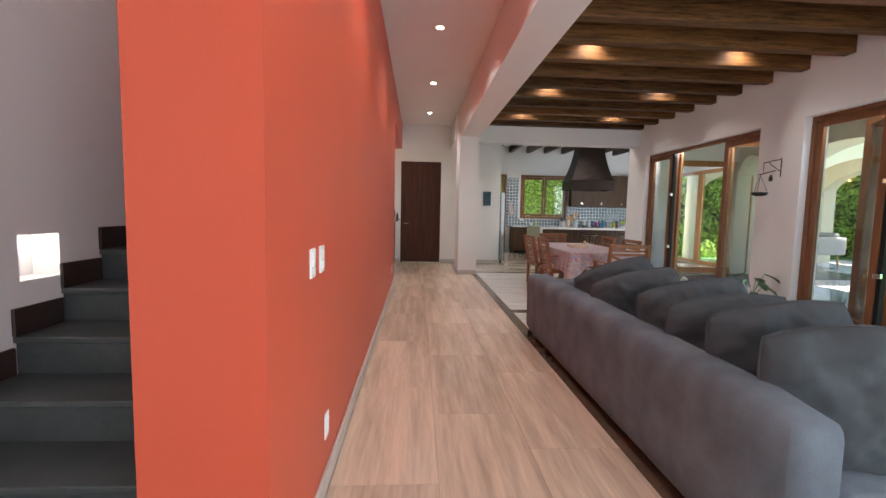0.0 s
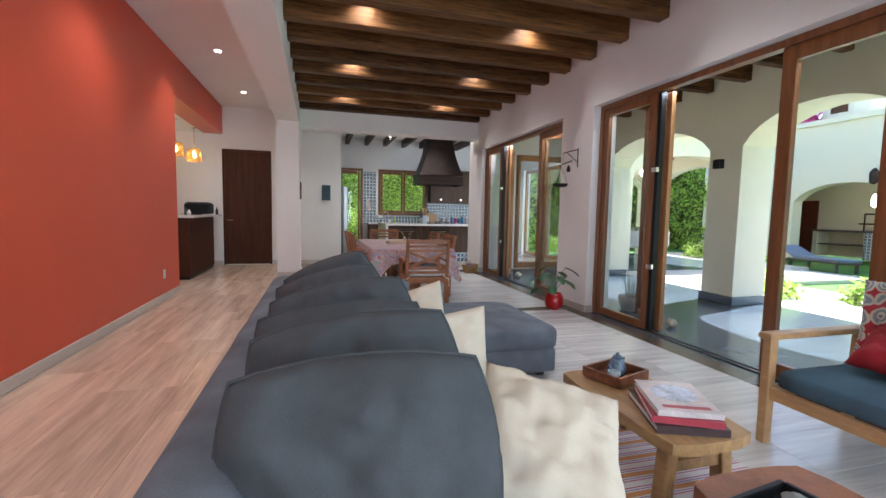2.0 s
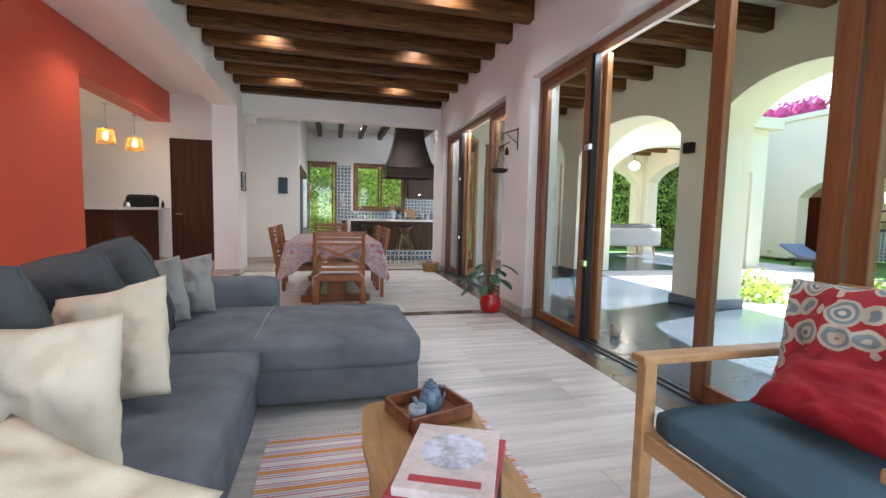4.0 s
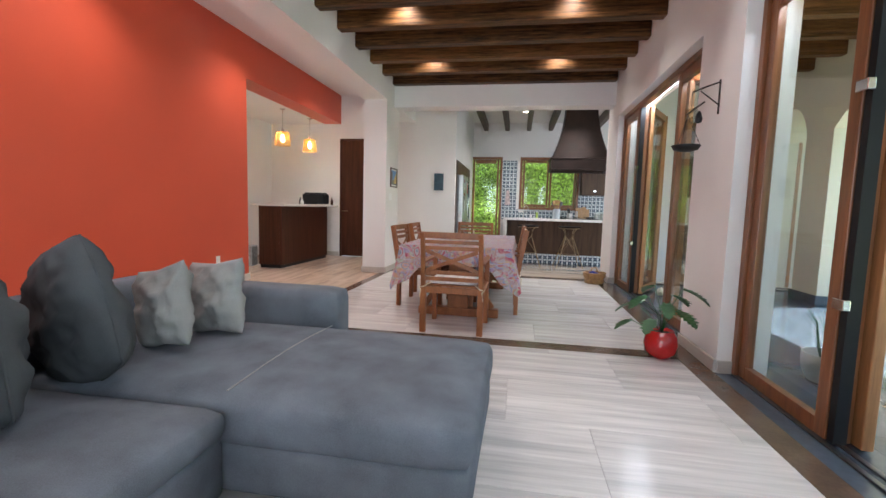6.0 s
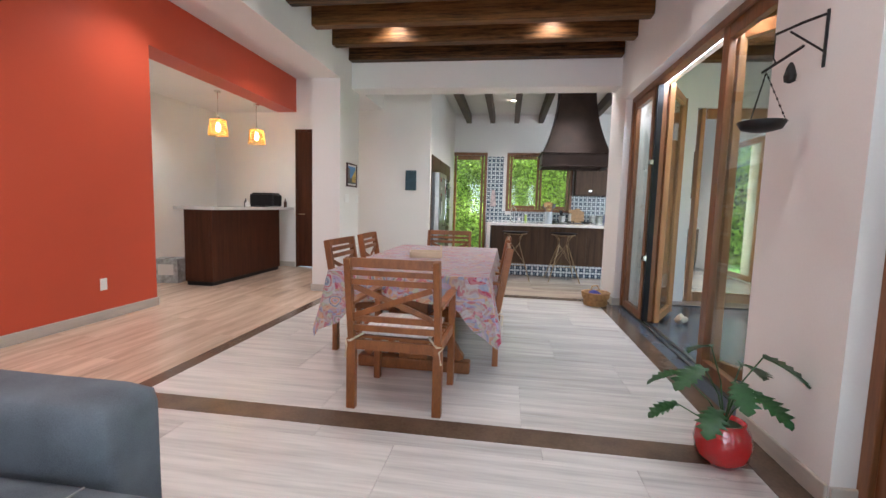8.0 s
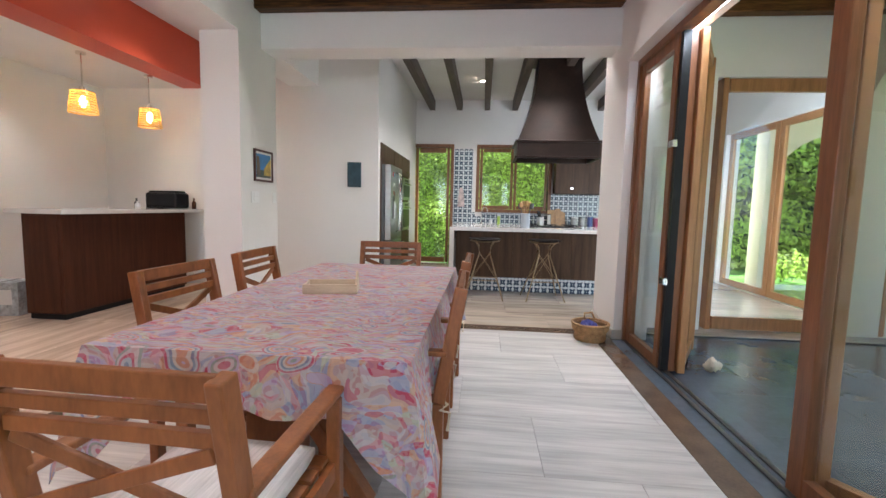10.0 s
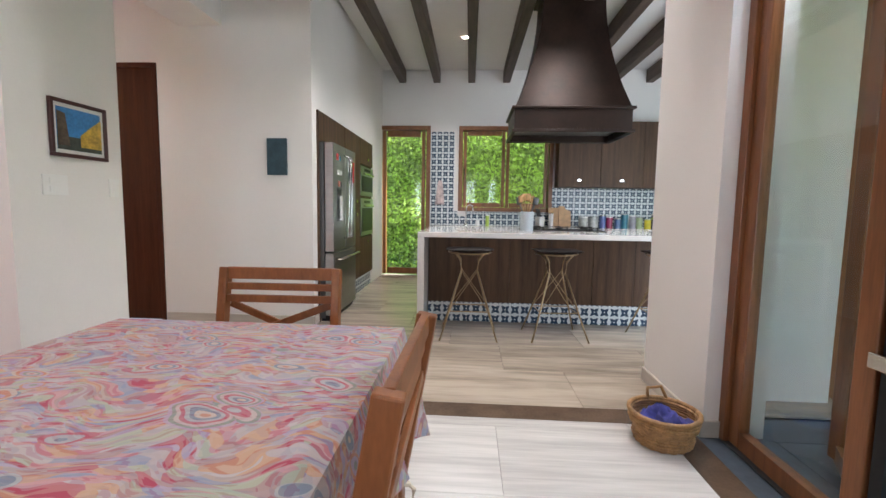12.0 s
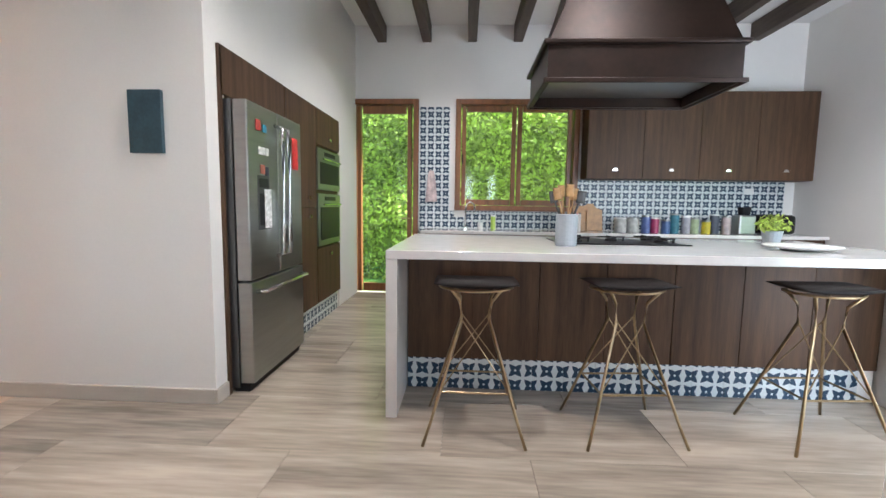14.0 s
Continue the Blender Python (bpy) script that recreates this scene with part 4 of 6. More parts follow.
for r, d in enumerate(drops):
    row = []
    for k, (x, y, ox, oy) in enumerate(ring):
        corner = max(0.0, 1 - ((hx - abs(x)) + (hy - abs(y))) / 0.22)
        a = k * 0.55
        push = (0.004 if r == 0 else 0.012) + d * (0.12 + 0.10 * math.sin(a * 1.0) + 0.06 * math.sin(a * 2.3 + 1)) * (1 if r > 1 else 0.2) + d * corner * 0.05
        side = 0.62 if oy else 1.0
        dz = d * (side + (1 - side) * corner + 0.06 * math.sin(a * 0.7) + 0.55 * corner)
        sx, sy = (math.copysign(1, x), math.copysign(1, y)) if corner > 0.6 else (ox, oy)
        row.append(cloth.verts.new((cx + x + sx * push, cy + y + sy * push, TZ - dz)))
    rows.append(row)
for a, b in zip(rows, rows[1:]):
    for k in range(len(ring)):
        cloth.faces.new((a[k], a[(k + 1) % len(ring)], b[(k + 1) % len(ring)], b[k]))
cloth.faces.new(rows[0][::-1])
tc_ob = mesh_ob("tablecloth", cloth, M_CLOTH)
sol = tc_ob.modifiers.new("thick", "SOLIDIFY")
sol.thickness, sol.offset = 0.003, 1.0
tagged(tc_ob, "multicoloured paisley tablecloth with hanging corners", "tablecloth")
M_STRIPE = mat("striped_seat_fabric", (0.62, 0.58, 0.55), 0.9, vary=0.25, scale=14, stretch=(5, 0.2, 1), bump=0.15)
box = thing("napkin_holder", "pale wooden napkin tray on the tablecloth", "napkin holder", pose(3.22, 7.75, TZ + 0.004, 0, 0, 12))
M_PALE = mat("pale_pine", (0.58, 0.45, 0.31), 0.5, vary=0.2, scale=4, stretch=(1, 6, 6), bump=0.04)
part("floor_board", bm_span((-0.15, -0.09, 0), (0.15, 0.09, 0.012), 0.002), M_PALE, box)
for s in (-1, 1):
    part("long_side", bm_span((-0.15, s * 0.09 - 0.006, 0.012), (0.15, s * 0.09 + 0.006, 0.055), 0.002), M_PALE, box)
part("short_side", bm_span((-0.15, -0.084, 0.012), (-0.138, 0.084, 0.05), 0.002), M_PALE, box)
part("arched_side", bm_poly([(-0.084, 0.012), (0.084, 0.012), (0.084, 0.04), (0.03, 0.10), (0.0, 0.12), (-0.03, 0.10), (-0.084, 0.04)], (0.138, 0.15), "x"), M_PALE, box)


def dining_chair(m):
    c = thing("dining_chair", "teak dining armchair with crossed back slats", "chair", m, "chairs round the table")
    W = 0.265
    for s in (-1, 1):
        part("rear_leg", bm_bar((s * W, -0.25, 0.44), (s * W, -0.25, 0), 0.045, 0.055, 0.005), M_TEAK, c)
        part("back_stile", bm_bar((s * W, -0.25, 0.44), (s * (W - 0.004), -0.335, 0.93), 0.055, 0.038, 0.005), M_TEAK, c)
        part("front_leg", bm_bar((s * W, 0.24, 0), (s * W, 0.24, 0.64), 0.045, 0.045, 0.005), M_TEAK, c)
        part("armrest", bm_bar((s * W, -0.283, 0.655), (s * W, 0.275, 0.665), 0.022, 0.055, 0.006), M_TEAK, c)
        part("side_rail", bm_bar((s * W, -0.22, 0.40), (s * W, 0.215, 0.40), 0.06, 0.024, 0.003), M_TEAK, c)
        part("cross_slat", bm_bar((s * (W - 0.03), -0.287 + s * 0.006, 0.585), (-s * (W - 0.03), -0.317 + s * 0.006, 0.765), 0.034, 0.014, 0.003), M_TEAK, c)
    def rail(z, h, name):
        y = -0.25 - 0.085 * (z - 0.44) / 0.49
        part(name, bm_box((2 * W - 0.03, 0.022, h), (0, y, z), 0.003), M_TEAK, c)
    rail(0.905, 0.055, "top_rail")
    rail(0.845, 0.032, "back_slat")
    rail(0.790, 0.034, "back_slat")
    rail(0.565, 0.036, "back_slat")
    rail(0.505, 0.036, "back_slat")
    part("front_rail", bm_box((2 * W - 0.04, 0.024, 0.06), (0, 0.24, 0.40), 0.003), M_TEAK, c)
    part("rear_rail", bm_box((2 * W - 0.04, 0.024, 0.06), (0, -0.25, 0.40), 0.003), M_TEAK, c)
    for k in range(6):
        part("seat_slat", bm_box((2 * W - 0.03, 0.062, 0.016), (0, -0.195 + 0.078 * k, 0.438), 0.003), M_TEAK, c)
    cu = part("seat_cushion", bm_soft((-0.22, -0.22, 0.448), (0.22, 0.21, 0.495), 0.02, 0.006, 5), M_STRIPE, c, "striped pale seat cushion", True)
    for s in (-1, 1):
        part("tie", bm_tube([(s * 0.20, -0.215, 0.462), (s * 0.262, -0.289, 0.43), (s * 0.297, -0.26, 0.42), (s * 0.28, -0.30, 0.405), (s * 0.29, -0.292, 0.33)], 0.007, 6), M_CREAMP, cu, "white cloth tie")
    return c


first = dining_chair(pose(3.35, 6.40, 0, 0, 0, -2))
for x, y, a in ((3.665, 7.33, 91), (3.66, 8.24, 89), (2.83, 7.42, -92), (2.81, 8.28, -88), (3.25, 8.95, 181)):
    copy_thing(first, pose(x, y, 0, 0, 0, a))

# ---- bar nook ----
bar = thing("bar_counter", "dark brown wooden bar with a pale top", "bar counter")
part("body", bm_span((-0.62, 9.38, 0.06), (-0.18, 11.25, 1.10), 0.004), M_DOOR, bar)
part("plinth", bm_span((-0.60, 9.40, 0), (-0.20, 11.23, 0.06)), M_BLACK, bar)
part("end_panel", bm_span((-0.58, 9.372, 0.08), (-0.22, 9.379, 1.08), 0.002), M_DOOR, bar)
part("countertop", bm_span((-0.72, 9.30, 1.10), (-0.08, 11.62, 1.145), 0.004), M_QUARTZ, bar, "pale stone countertop")
for x, y in ((-0.56, 10.1), (-0.46, 11.0)):
    p = thing("pendant_lamp", "woven pendant lamp glowing warm over the bar", "lamp", pose(x, y, 0), "pendants over the bar")
    part("canopy", bm_lathe([(0.05, 2.905), (0.05, 2.93)], 16), M_CHROME, p)
    part("cord", bm_tube([(0, 0, 2.53), (0, 0, 2.905)], 0.008, 6), M_CHROME, p)
    part("cap", bm_lathe([(0.03, 2.50), (0.03, 2.54)], 12), M_CHROME, p)
    sh = bmesh.new()
    for k in range(9):
        z, r = 2.25 + 0.029 * k, 0.140 - 0.0035 * k
        bm_tube([(r * math.cos(a * math.pi / 10), r * math.sin(a * math.pi / 10), z) for a in range(21)], 0.009, 5, bm=sh)
    for a in range(20):
        t = a * math.pi / 10
        bm_tube([(0.142 * math.cos(t), 0.142 * math.sin(t), 2.245), (0.112 * math.cos(t), 0.112 * math.sin(t), 2.49)], 0.004, 4, bm=sh)
    part("shade", sh, M_SHADE, p, "woven rattan shade")
    part("shade_top", bm_lathe([(0.02, 2.50), (0.112, 2.488)], 16), M_SHADE, p)
    part("bulb", bm_lathe([(0.012, 2.45), (0.022, 2.42), (0.035, 2.38), (0.03, 2.33), (0.008, 2.31)], 12), M_BULB, p, "glowing filament bulb", True)
cm = thing("coffee_machine", "black coffee machine on the bar top", "coffee machine", pose(-0.46, 11.28, 1.145, 0, 0, -8))
part("body", bm_box((0.52, 0.26, 0.22), (0, 0, 0.12), 0.03), M_BLACK, cm)
part("tray", bm_box((0.30, 0.12, 0.02), (0, -0.16, 0.012), 0.004), M_BLACK, cm)
part("lid", bm_box((0.44, 0.20, 0.03), (0, 0.0, 0.24), 0.01), M_BLACK, cm)
for k, (x, y, hh, r) in enumerate(((-0.62, 10.9, 0.14, 0.03), (-0.54, 10.82, 0.10, 0.035), (-0.14, 11.40, 0.16, 0.028))):
    o = mesh_ob("bar_bottle", bm_lathe([(r, 0), (r, hh * 0.6), (r * 0.4, hh * 0.75), (r * 0.4, hh)], 12, (x, y, 1.145)), (M_STEELD, M_WPLAST, M_DOOR)[k], True)
    tagged(o, "small bottle standing on the bar top", "bottle", "bottles on the bar")
pk = thing("cardboard_package", "printed cardboard package on the nook floor", "box", pose(-1.0, 9.55, 0, 0, 0, 12))
M_CARD = mat("printed_card", (0.42, 0.45, 0.46), 0.6, vary=0.5, scale=14, grain=40, bump=0.03)
part("carton", bm_box((0.34, 0.26, 0.36), (0, 0, 0.18), 0.004), M_CARD, pk)
part("tape", bm_box((0.05, 0.262, 0.002), (0, 0, 0.361)), M_PILLOW, pk)
part("printed_label", bm_box((0.22, 0.003, 0.16), (0, -0.132, 0.2)), M_WPLAST, pk, "white printed label")


# ---- wall pieces ----
def wall_plate(p, axis, w, h, label, name="wall_switch", keys=1):
    t = thing(name, label, "switch" if name == "wall_switch" else "outlet", pose(*p, 0, 0, 90 if axis == "x" else 0))
    part("plate", bm_box((w, 0.008, h), (0, -0.004, 0), 0.002), M_WPLAST, t)
    for k in range(keys):
        part("key", bm_box((w * 0.5, 0.006, h / keys * 0.6), (0, -0.010, (k - (keys - 1) / 2) * h / keys * 0.8), 0.002), M_WPLAST, t)
    return t


wall_plate((-0.04, 1.95, 1.12), "x", 0.075, 0.12, "white light switch on the red wall", keys=3)
wall_plate((-0.04, 2.12, 1.12), "x", 0.075, 0.12, "white light switch on the red wall", keys=2)
wall_plate((-0.04, 2.22, 0.30), "x", 0.075, 0.12, "white wall socket on the red wall", "wall_outlet")
wall_plate((-0.04, 7.52, 0.36), "x", 0.075, 0.12, "white wall socket on the red wall", "wall_outlet")
wall_plate((1.66, 9.79, 1.32), "x", 0.16, 0.12, "white double switch on the pillar", keys=2)
wall_plate((1.66, 10.22, 1.32), "x", 0.08, 0.12, "white light switch on the pillar")
pn = thing("wall_art", "dark teal rectangular panel on the white wall", "wall art", pose(2.19, 11.65, 1.70))
M_TEAL = mat("teal_panel", (0.030, 0.065, 0.085), 0.6, vary=0.3, scale=12, bump=0.1)
part("board", bm_box((0.20, 0.028, 0.36), (0, -0.014, 0), 0.004), M_TEAL, pn)
pic = thing("framed_picture", "framed photograph of a yellow building and sky", "picture", pose(1.66, 9.97, 1.66, 0, 0, 90))
M_PFRAME = mat("dark_red_frame", (0.06, 0.018, 0.015), 0.4, vary=0.3, bump=0.03)
fr = bm_box((0.40, 0.022, 0.022), (0, -0.011, 0.159), 0.003)
bm_box((0.40, 0.022, 0.022), (0, -0.011, -0.159), 0.003, bm=fr)
bm_box((0.022, 0.022, 0.296), (-0.189, -0.011, 0), 0.003, bm=fr)
bm_box((0.022, 0.022, 0.296), (0.189, -0.011, 0), 0.003, bm=fr)
part("frame", fr, M_PFRAME, pic)
part("mount", bm_box((0.356, 0.006, 0.296), (0, -0.006, 0)), M_WPLAST, pic, "white mount")
part("sky", bm_box((0.31, 0.002, 0.25), (0, -0.010, 0)), mat("photo_sky", (0.06, 0.22, 0.50), 0.3, vary=0.4, scale=4, bump=0), pic, "blue sky of the photograph")
part("ground", bm_box((0.31, 0.002, 0.08), (0, -0.0125, -0.085)), mat("photo_dark", (0.05, 0.06, 0.05), 0.3, vary=0.5, scale=14, bump=0), pic, "dark foreground")
part("house", bm_poly([(0.155, -0.10), (0.155, 0.09), (0.10, 0.05), (0.05, 0.01), (0.0, -0.03), (0.0, -0.10)], (-0.0150, -0.0140), "y"), mat("photo_yellow", (0.55, 0.36, 0.06), 0.3, vary=0.5, scale=22, bump=0), pic, "yellow building")
part("tower", bm_poly([(-0.155, -0.10), (-0.155, 0.10), (-0.10, 0.09), (-0.075, -0.10)], (-0.0150, -0.0140), "y"), mat("photo_brown", (0.10, 0.07, 0.05), 0.3, vary=0.5, scale=22, bump=0), pic, "brown tower")

sc = thing("hanging_scale", "black iron balance scale hung on the wall", "scale", pose(RX, 6.11, 0.27) @ Matrix.Diagonal((0.75, -0.72, 0.85, 1)))
part("wall_bracket", bm_tube([(-0.006, 0.16, 2.24), (-0.006, 0.16, 1.94)], 0.010, 6), M_IRON, sc)
part("arm", bm_tube([(-0.006, 0.16, 2.22), (-0.10, 0.08, 2.20), (-0.20, -0.02, 2.17)], 0.008, 6), M_IRON, sc)
part("brace", bm_tube([(-0.006, 0.16, 2.02), (-0.14, 0.03, 2.17)], 0.006, 6), M_IRON, sc)
part("hook", bm_tube([(-0.20, -0.02, 2.17), (-0.20, -0.02, 2.04), (-0.185, -0.02, 2.02), (-0.20, -0.02, 2.0)], 0.005, 6), M_IRON, sc)
part("beam", bm_tube([(-0.22, -0.10, 1.98), (-0.17, 0.24, 2.03)], 0.009, 6), M_IRON, sc)
part("weight", bm_lathe([(0.008, 1.97), (0.02, 1.95), (0.035, 1.90), (0.03, 1.87), (0.008, 1.86)], 12, (-0.18, 0.15, 0)), M_IRON, sc)
for k in range(3):
    a = 2 * math.pi * k / 3 + 0.4
    ch = bmesh.new()
    p0, p1 = Vector((-0.215, -0.06, 1.97)), Vector((-0.215 + 0.135 * math.cos(a), -0.06 + 0.135 * math.sin(a), 1.68))
    for j in range(14):
        q = p0.lerp(p1, (j + 0.5) / 14)
        bm_bar(q - (p1 - p0) * 0.03, q + (p1 - p0) * 0.03, 0.010 if j % 2 else 0.004, 0.004 if j % 2 else 0.010, 0, ch)
    part("chain", ch, M_IRON, sc)
part("pan", bm_lathe([(0.06, 1.63), (0.12, 1.645), (0.145, 1.685), (0.14, 1.688), (0.115, 1.655), (0.05, 1.642)], 24, (-0.215, -0.06, 0)), M_IRON, sc, "round iron weighing pan", True)

for n, (xs, zc) in enumerate(((SPOTS_HALL, 3.54), (SPOTS_LIVING, ZC), (SPOTS_KITCHEN, ZC))):
    for x, y in xs:
        sp = thing("ceiling_spot", "small round recessed ceiling spotlight, lit", "spotlight", pose(x, y, 0), "ceiling spotlights")
        part("rim", bm_lathe([(0.042, zc - 0.006), (0.055, zc - 0.006), (0.055, zc - 0.0005), (0.042, zc - 0.0005)], 18), M_WPLAST, sp)
        part("lens", bm_lathe([(0.040, zc - 0.008), (0.040, zc - 0.0062)], 18), M_LAMP, sp, "glowing lamp face")

# ---- plants and basket ----
pot = thing("potted_monstera", "monstera plant in a red glazed pot", "plant", pose(5.08, 5.96, 0) @ Matrix.Diagonal((0.76, 0.76, 0.80, 1)))
part("pot", bm_lathe([(0.10, 0), (0.155, 0.06), (0.17, 0.14), (0.155, 0.22), (0.125, 0.265), (0.128, 0.275), (0.112, 0.275), (0.112, 0.24)], 28), M_REDPOT, pot, "round glossy red pot", True)
part("soil", bm_lathe([(0.111, 0.235), (0.111, 0.245)], 20), M_TRUNKBG, pot)


def monstera_leaf(size):
    """A broad split leaf lying in x (length) and y, drooping."""
    bm = bmesh.new()
    n = 13
    mid, left, right = [], [], []
    for i in range(n):
        t = i / (n - 1)
        wd = 0.42 * size * math.sin(math.pi * min(1, t * 0.93 + 0.05)) ** 0.65
        if i % 2 == 0 and 1 < i < n - 1:
            wd *= 0.52
        z = -0.28 * size * t * t
        mid.append(bm.verts.new((t * size, 0, z)))
        left.append(bm.verts.new((t * size + 0.10 * size * (wd > 0.3 * size), wd, z + 0.06 * size)))
        right.append(bm.verts.new((t * size + 0.10 * size * (wd > 0.3 * size), -wd, z + 0.06 * size)))
    for i in range(n - 1):
        bm.faces.new((mid[i], mid[i + 1], left[i + 1], left[i]))
        bm.faces.new((mid[i], right[i], right[i + 1], mid[i + 1]))
    return bm


for ang, up, reach, size in ((205, 0.62, 0.20, 0.24), (160, 0.52, 0.26, 0.23), (-20, 0.70, 0.17, 0.27), (25, 0.62, 0.10, 0.24), (-55, 0.50, 0.15, 0.25), (235, 0.42, 0.26, 0.22), (115, 0.70, 0.14, 0.2), (-100, 0.58, 0.2, 0.22), (185, 0.36, 0.3, 0.2)):
    a = radians(ang)
    tip = (math.cos(a) * reach, math.sin(a) * reach, up)
    lf = part("leaf", monstera_leaf(size), M_LEAF, pot, "dark green split leaf", True)
    lf.matrix_basis = pose(*tip, 0, 14, ang)
    so = lf.modifiers.new("thick", "SOLIDIFY")
    so.thickness = 0.002
    part("stalk", bm_tube([(0, 0, 0.24), (tip[0] * 0.35, tip[1] * 0.35, up * 0.72), tip], 0.006, 6, r2=0.004), M_LEAF, pot, smooth=True)

bk = thing("wicker_basket", "round wicker basket with blue cloth inside", "basket", pose(5.16, 9.62, 0))
wv = bmesh.new()
for k in range(11):
    z = 0.008 + 0.0145 * k
    r = 0.13 + 0.035 * (k / 10) + 0.008 * math.sin(k)
    bm_tube([((r + 0.004 * (-1) ** j) * math.cos(j * math.pi / 16), (r + 0.004 * (-1) ** j) * math.sin(j * math.pi / 16), z) for j in range(33)], 0.009, 5, bm=wv)
part("weave", wv, M_WICKER, bk, smooth=True)
part("bottom", bm_lathe([(0.128, 0.002), (0.128, 0.012)], 20), M_WICKER, bk)
part("rim", bm_tube([(0.172 * math.cos(j * math.pi / 12), 0.172 * math.sin(j * math.pi / 12), 0.168) for j in range(25)], 0.013, 6), M_WICKER, bk, smooth=True)
part("handle", bm_tube([(-0.02, 0.165, 0.17), (-0.02, 0.175, 0.22), (0.05, 0.165, 0.235), (0.08, 0.15, 0.17)], 0.010, 6), M_WICKER, bk, smooth=True)
M_BLUEC = mat("blue_violet_cloth", (0.05, 0.05, 0.22), 0.8, vary=0.6, scale=12, bump=0.3)
cl = mesh_ob("folded_cloth", bm_pillow(0.24, 0.24, 0.10, 2.4, 0.1, wrinkle=0.03, seed=31), M_BLUEC, True)
cl.matrix_world = pose(5.16, 9.62, 0.105, 84, 0, 20)
tagged(cl, "crumpled blue and violet cloth in the basket", "cloth")
pp = thing("porch_planter", "grey clay planter with thin grass on the porch", "planter", pose(6.15, 5.75, -0.02))
part("pot", bm_lathe([(0.12, 0), (0.16, 0.10), (0.165, 0.20), (0.15, 0.20), (0.14, 0.15)], 16), M_PAVING, pp, smooth=True)
gr = bmesh.new()
rg = random.Random(8)
for k in range(26):
    a, l = rg.uniform(0, 6.28), rg.uniform(0.18, 0.4)
    bm_tube([(0.05 * math.cos(a), 0.05 * math.sin(a), 0.15), (0.09 * math.cos(a), 0.09 * math.sin(a), 0.15 + l * 0.7), (0.16 * math.cos(a), 0.16 * math.sin(a), 0.15 + l)], 0.004, 4, bm=gr, r2=0.001)
part("grass_blades", gr, M_LEAF, pp)
sh_ob = mesh_ob("seashell", bm_pillow(0.14, 0.10, 0.09, 2.2, 0.2, 10, 0.02, 5), M_CREAMP, True)
sh_ob.matrix_world = pose(5.98, 8.95, 0.03, 80, 0, 30)
tagged(sh_ob, "white sea shell used as a door stop", "shell")
sh2 = copy_thing(sh_ob, pose(6.0, 4.85, 0.03, 80, 0, 70))

# ---- kitchen ----
def handle_cup(parent, p, axis="y"):
    prof = [(0.034 * math.cos(a * math.pi / 8), 0.034 * math.sin(a * math.pi / 8)) for a in range(9)]
    m = part("handle", bm_poly(prof, (-0.024, 0.0), "y"), M_CHROME, parent, "chrome cup handle")
    m.matrix_basis = pose(*p, 0, 0, 0 if axis == "y" else 90)
    return m


isl = thing("kitchen_island", "walnut kitchen island with white stone top", "kitchen island")
part("body", bm_span((3.68, 12.01, 0.212), (6.72, 12.88, 0.935)), M_WALNUT, isl)
for k in range(7):
    x0 = 3.68 + 3.04 * k / 7
    part("front_panel", bm_span((x0 + 0.0015, 11.992, 0.214), (x0 + 3.04 / 7 - 0.0015, 12.009, 0.932), 0.002, 1), M_WALNUT, isl)
part("plinth", bm_span((3.68, 12.015, 0), (6.72, 12.85, 0.21)), M_WHITE, isl)
part("countertop", bm_span((3.61, 11.55, 0.935), (6.80, 12.95, 0.985), 0.004), M_QUARTZ, isl, "polished white stone countertop")
part("waterfall_end", bm_span((3.61, 11.552, 0), (3.675, 12.948, 0.934), 0.003), M_QUARTZ, isl, "white stone end panel")
part("waterfall_end", bm_span((6.735, 11.552, 0), (6.80, 12.948, 0.934), 0.003), M_QUARTZ, isl, "white stone end panel")
TILE_W = 0.21
for k in range(15):
    x0 = 3.68 + TILE_W * k
    if x0 + TILE_W > 6.74:
        continue
    part("tile", bm_span((x0 + 0.001, 12.003, 0.001), (x0 + TILE_W - 0.001, 12.014, 0.211), 0.0015, 1), M_TILE, isl)
ct = thing("cooktop", "black glass gas cooktop in the island", "cooktop", pose(5.15, 12.42, 0.985))
part("glass_plate", bm_box((0.9, 0.5, 0.008), (0, 0, 0.004), 0.003), M_BLACK, ct)
for x, y in ((-0.3, -0.1), (0, 0.05), (0.3, -0.1), (-0.3, 0.14), (0.3, 0.14)):
    part("burner", bm_lathe([(0.045, 0.008), (0.045, 0.02), (0.03, 0.026)], 14, (x, y, 0)), M_IRON, ct)
    part("grate", bm_box((0.2, 0.012, 0.012), (x, y, 0.036), 0.002, bm=bm_box((0.012, 0.2, 0.012), (x, y, 0.0361), 0.002, bm=bm_box((0.012, 0.012, 0.03), (x + 0.09, y, 0.02)))), M_IRON, ct)

hood = thing("range_hood", "flared dark copper range hood over the island", "range hood", pose(5.155, 12.40, 0))
hb = bmesh.new()
prev = None
for j in range(15):
    t = j / 14
    z = 2.28 + (3.50 - 2.28) * t
    k = (1 - t) ** 2.0
    wx, wy = 0.315 + 0.28 * k, 0.24 + 0.135 * k
    ringv = [hb.verts.new((sx * wx, sy * wy, z)) for sx, sy in ((-1, -1), (1, -1), (1, 1), (-1, 1))]
    if prev:
        for q in range(4):
            hb.faces.new((prev[q], prev[(q + 1) % 4], ringv[(q + 1) % 4], ringv[q]))
    else:
        hb.faces.new(ringv[::-1])
    prev = ringv
hb.faces.new(prev)
part("flared_body", hb, M_HOOD, hood)
part("top_collar", bm_span((-0.36, -0.285, 3.50), (0.36, 0.285, 3.598), 0.012), M_HOOD, hood)
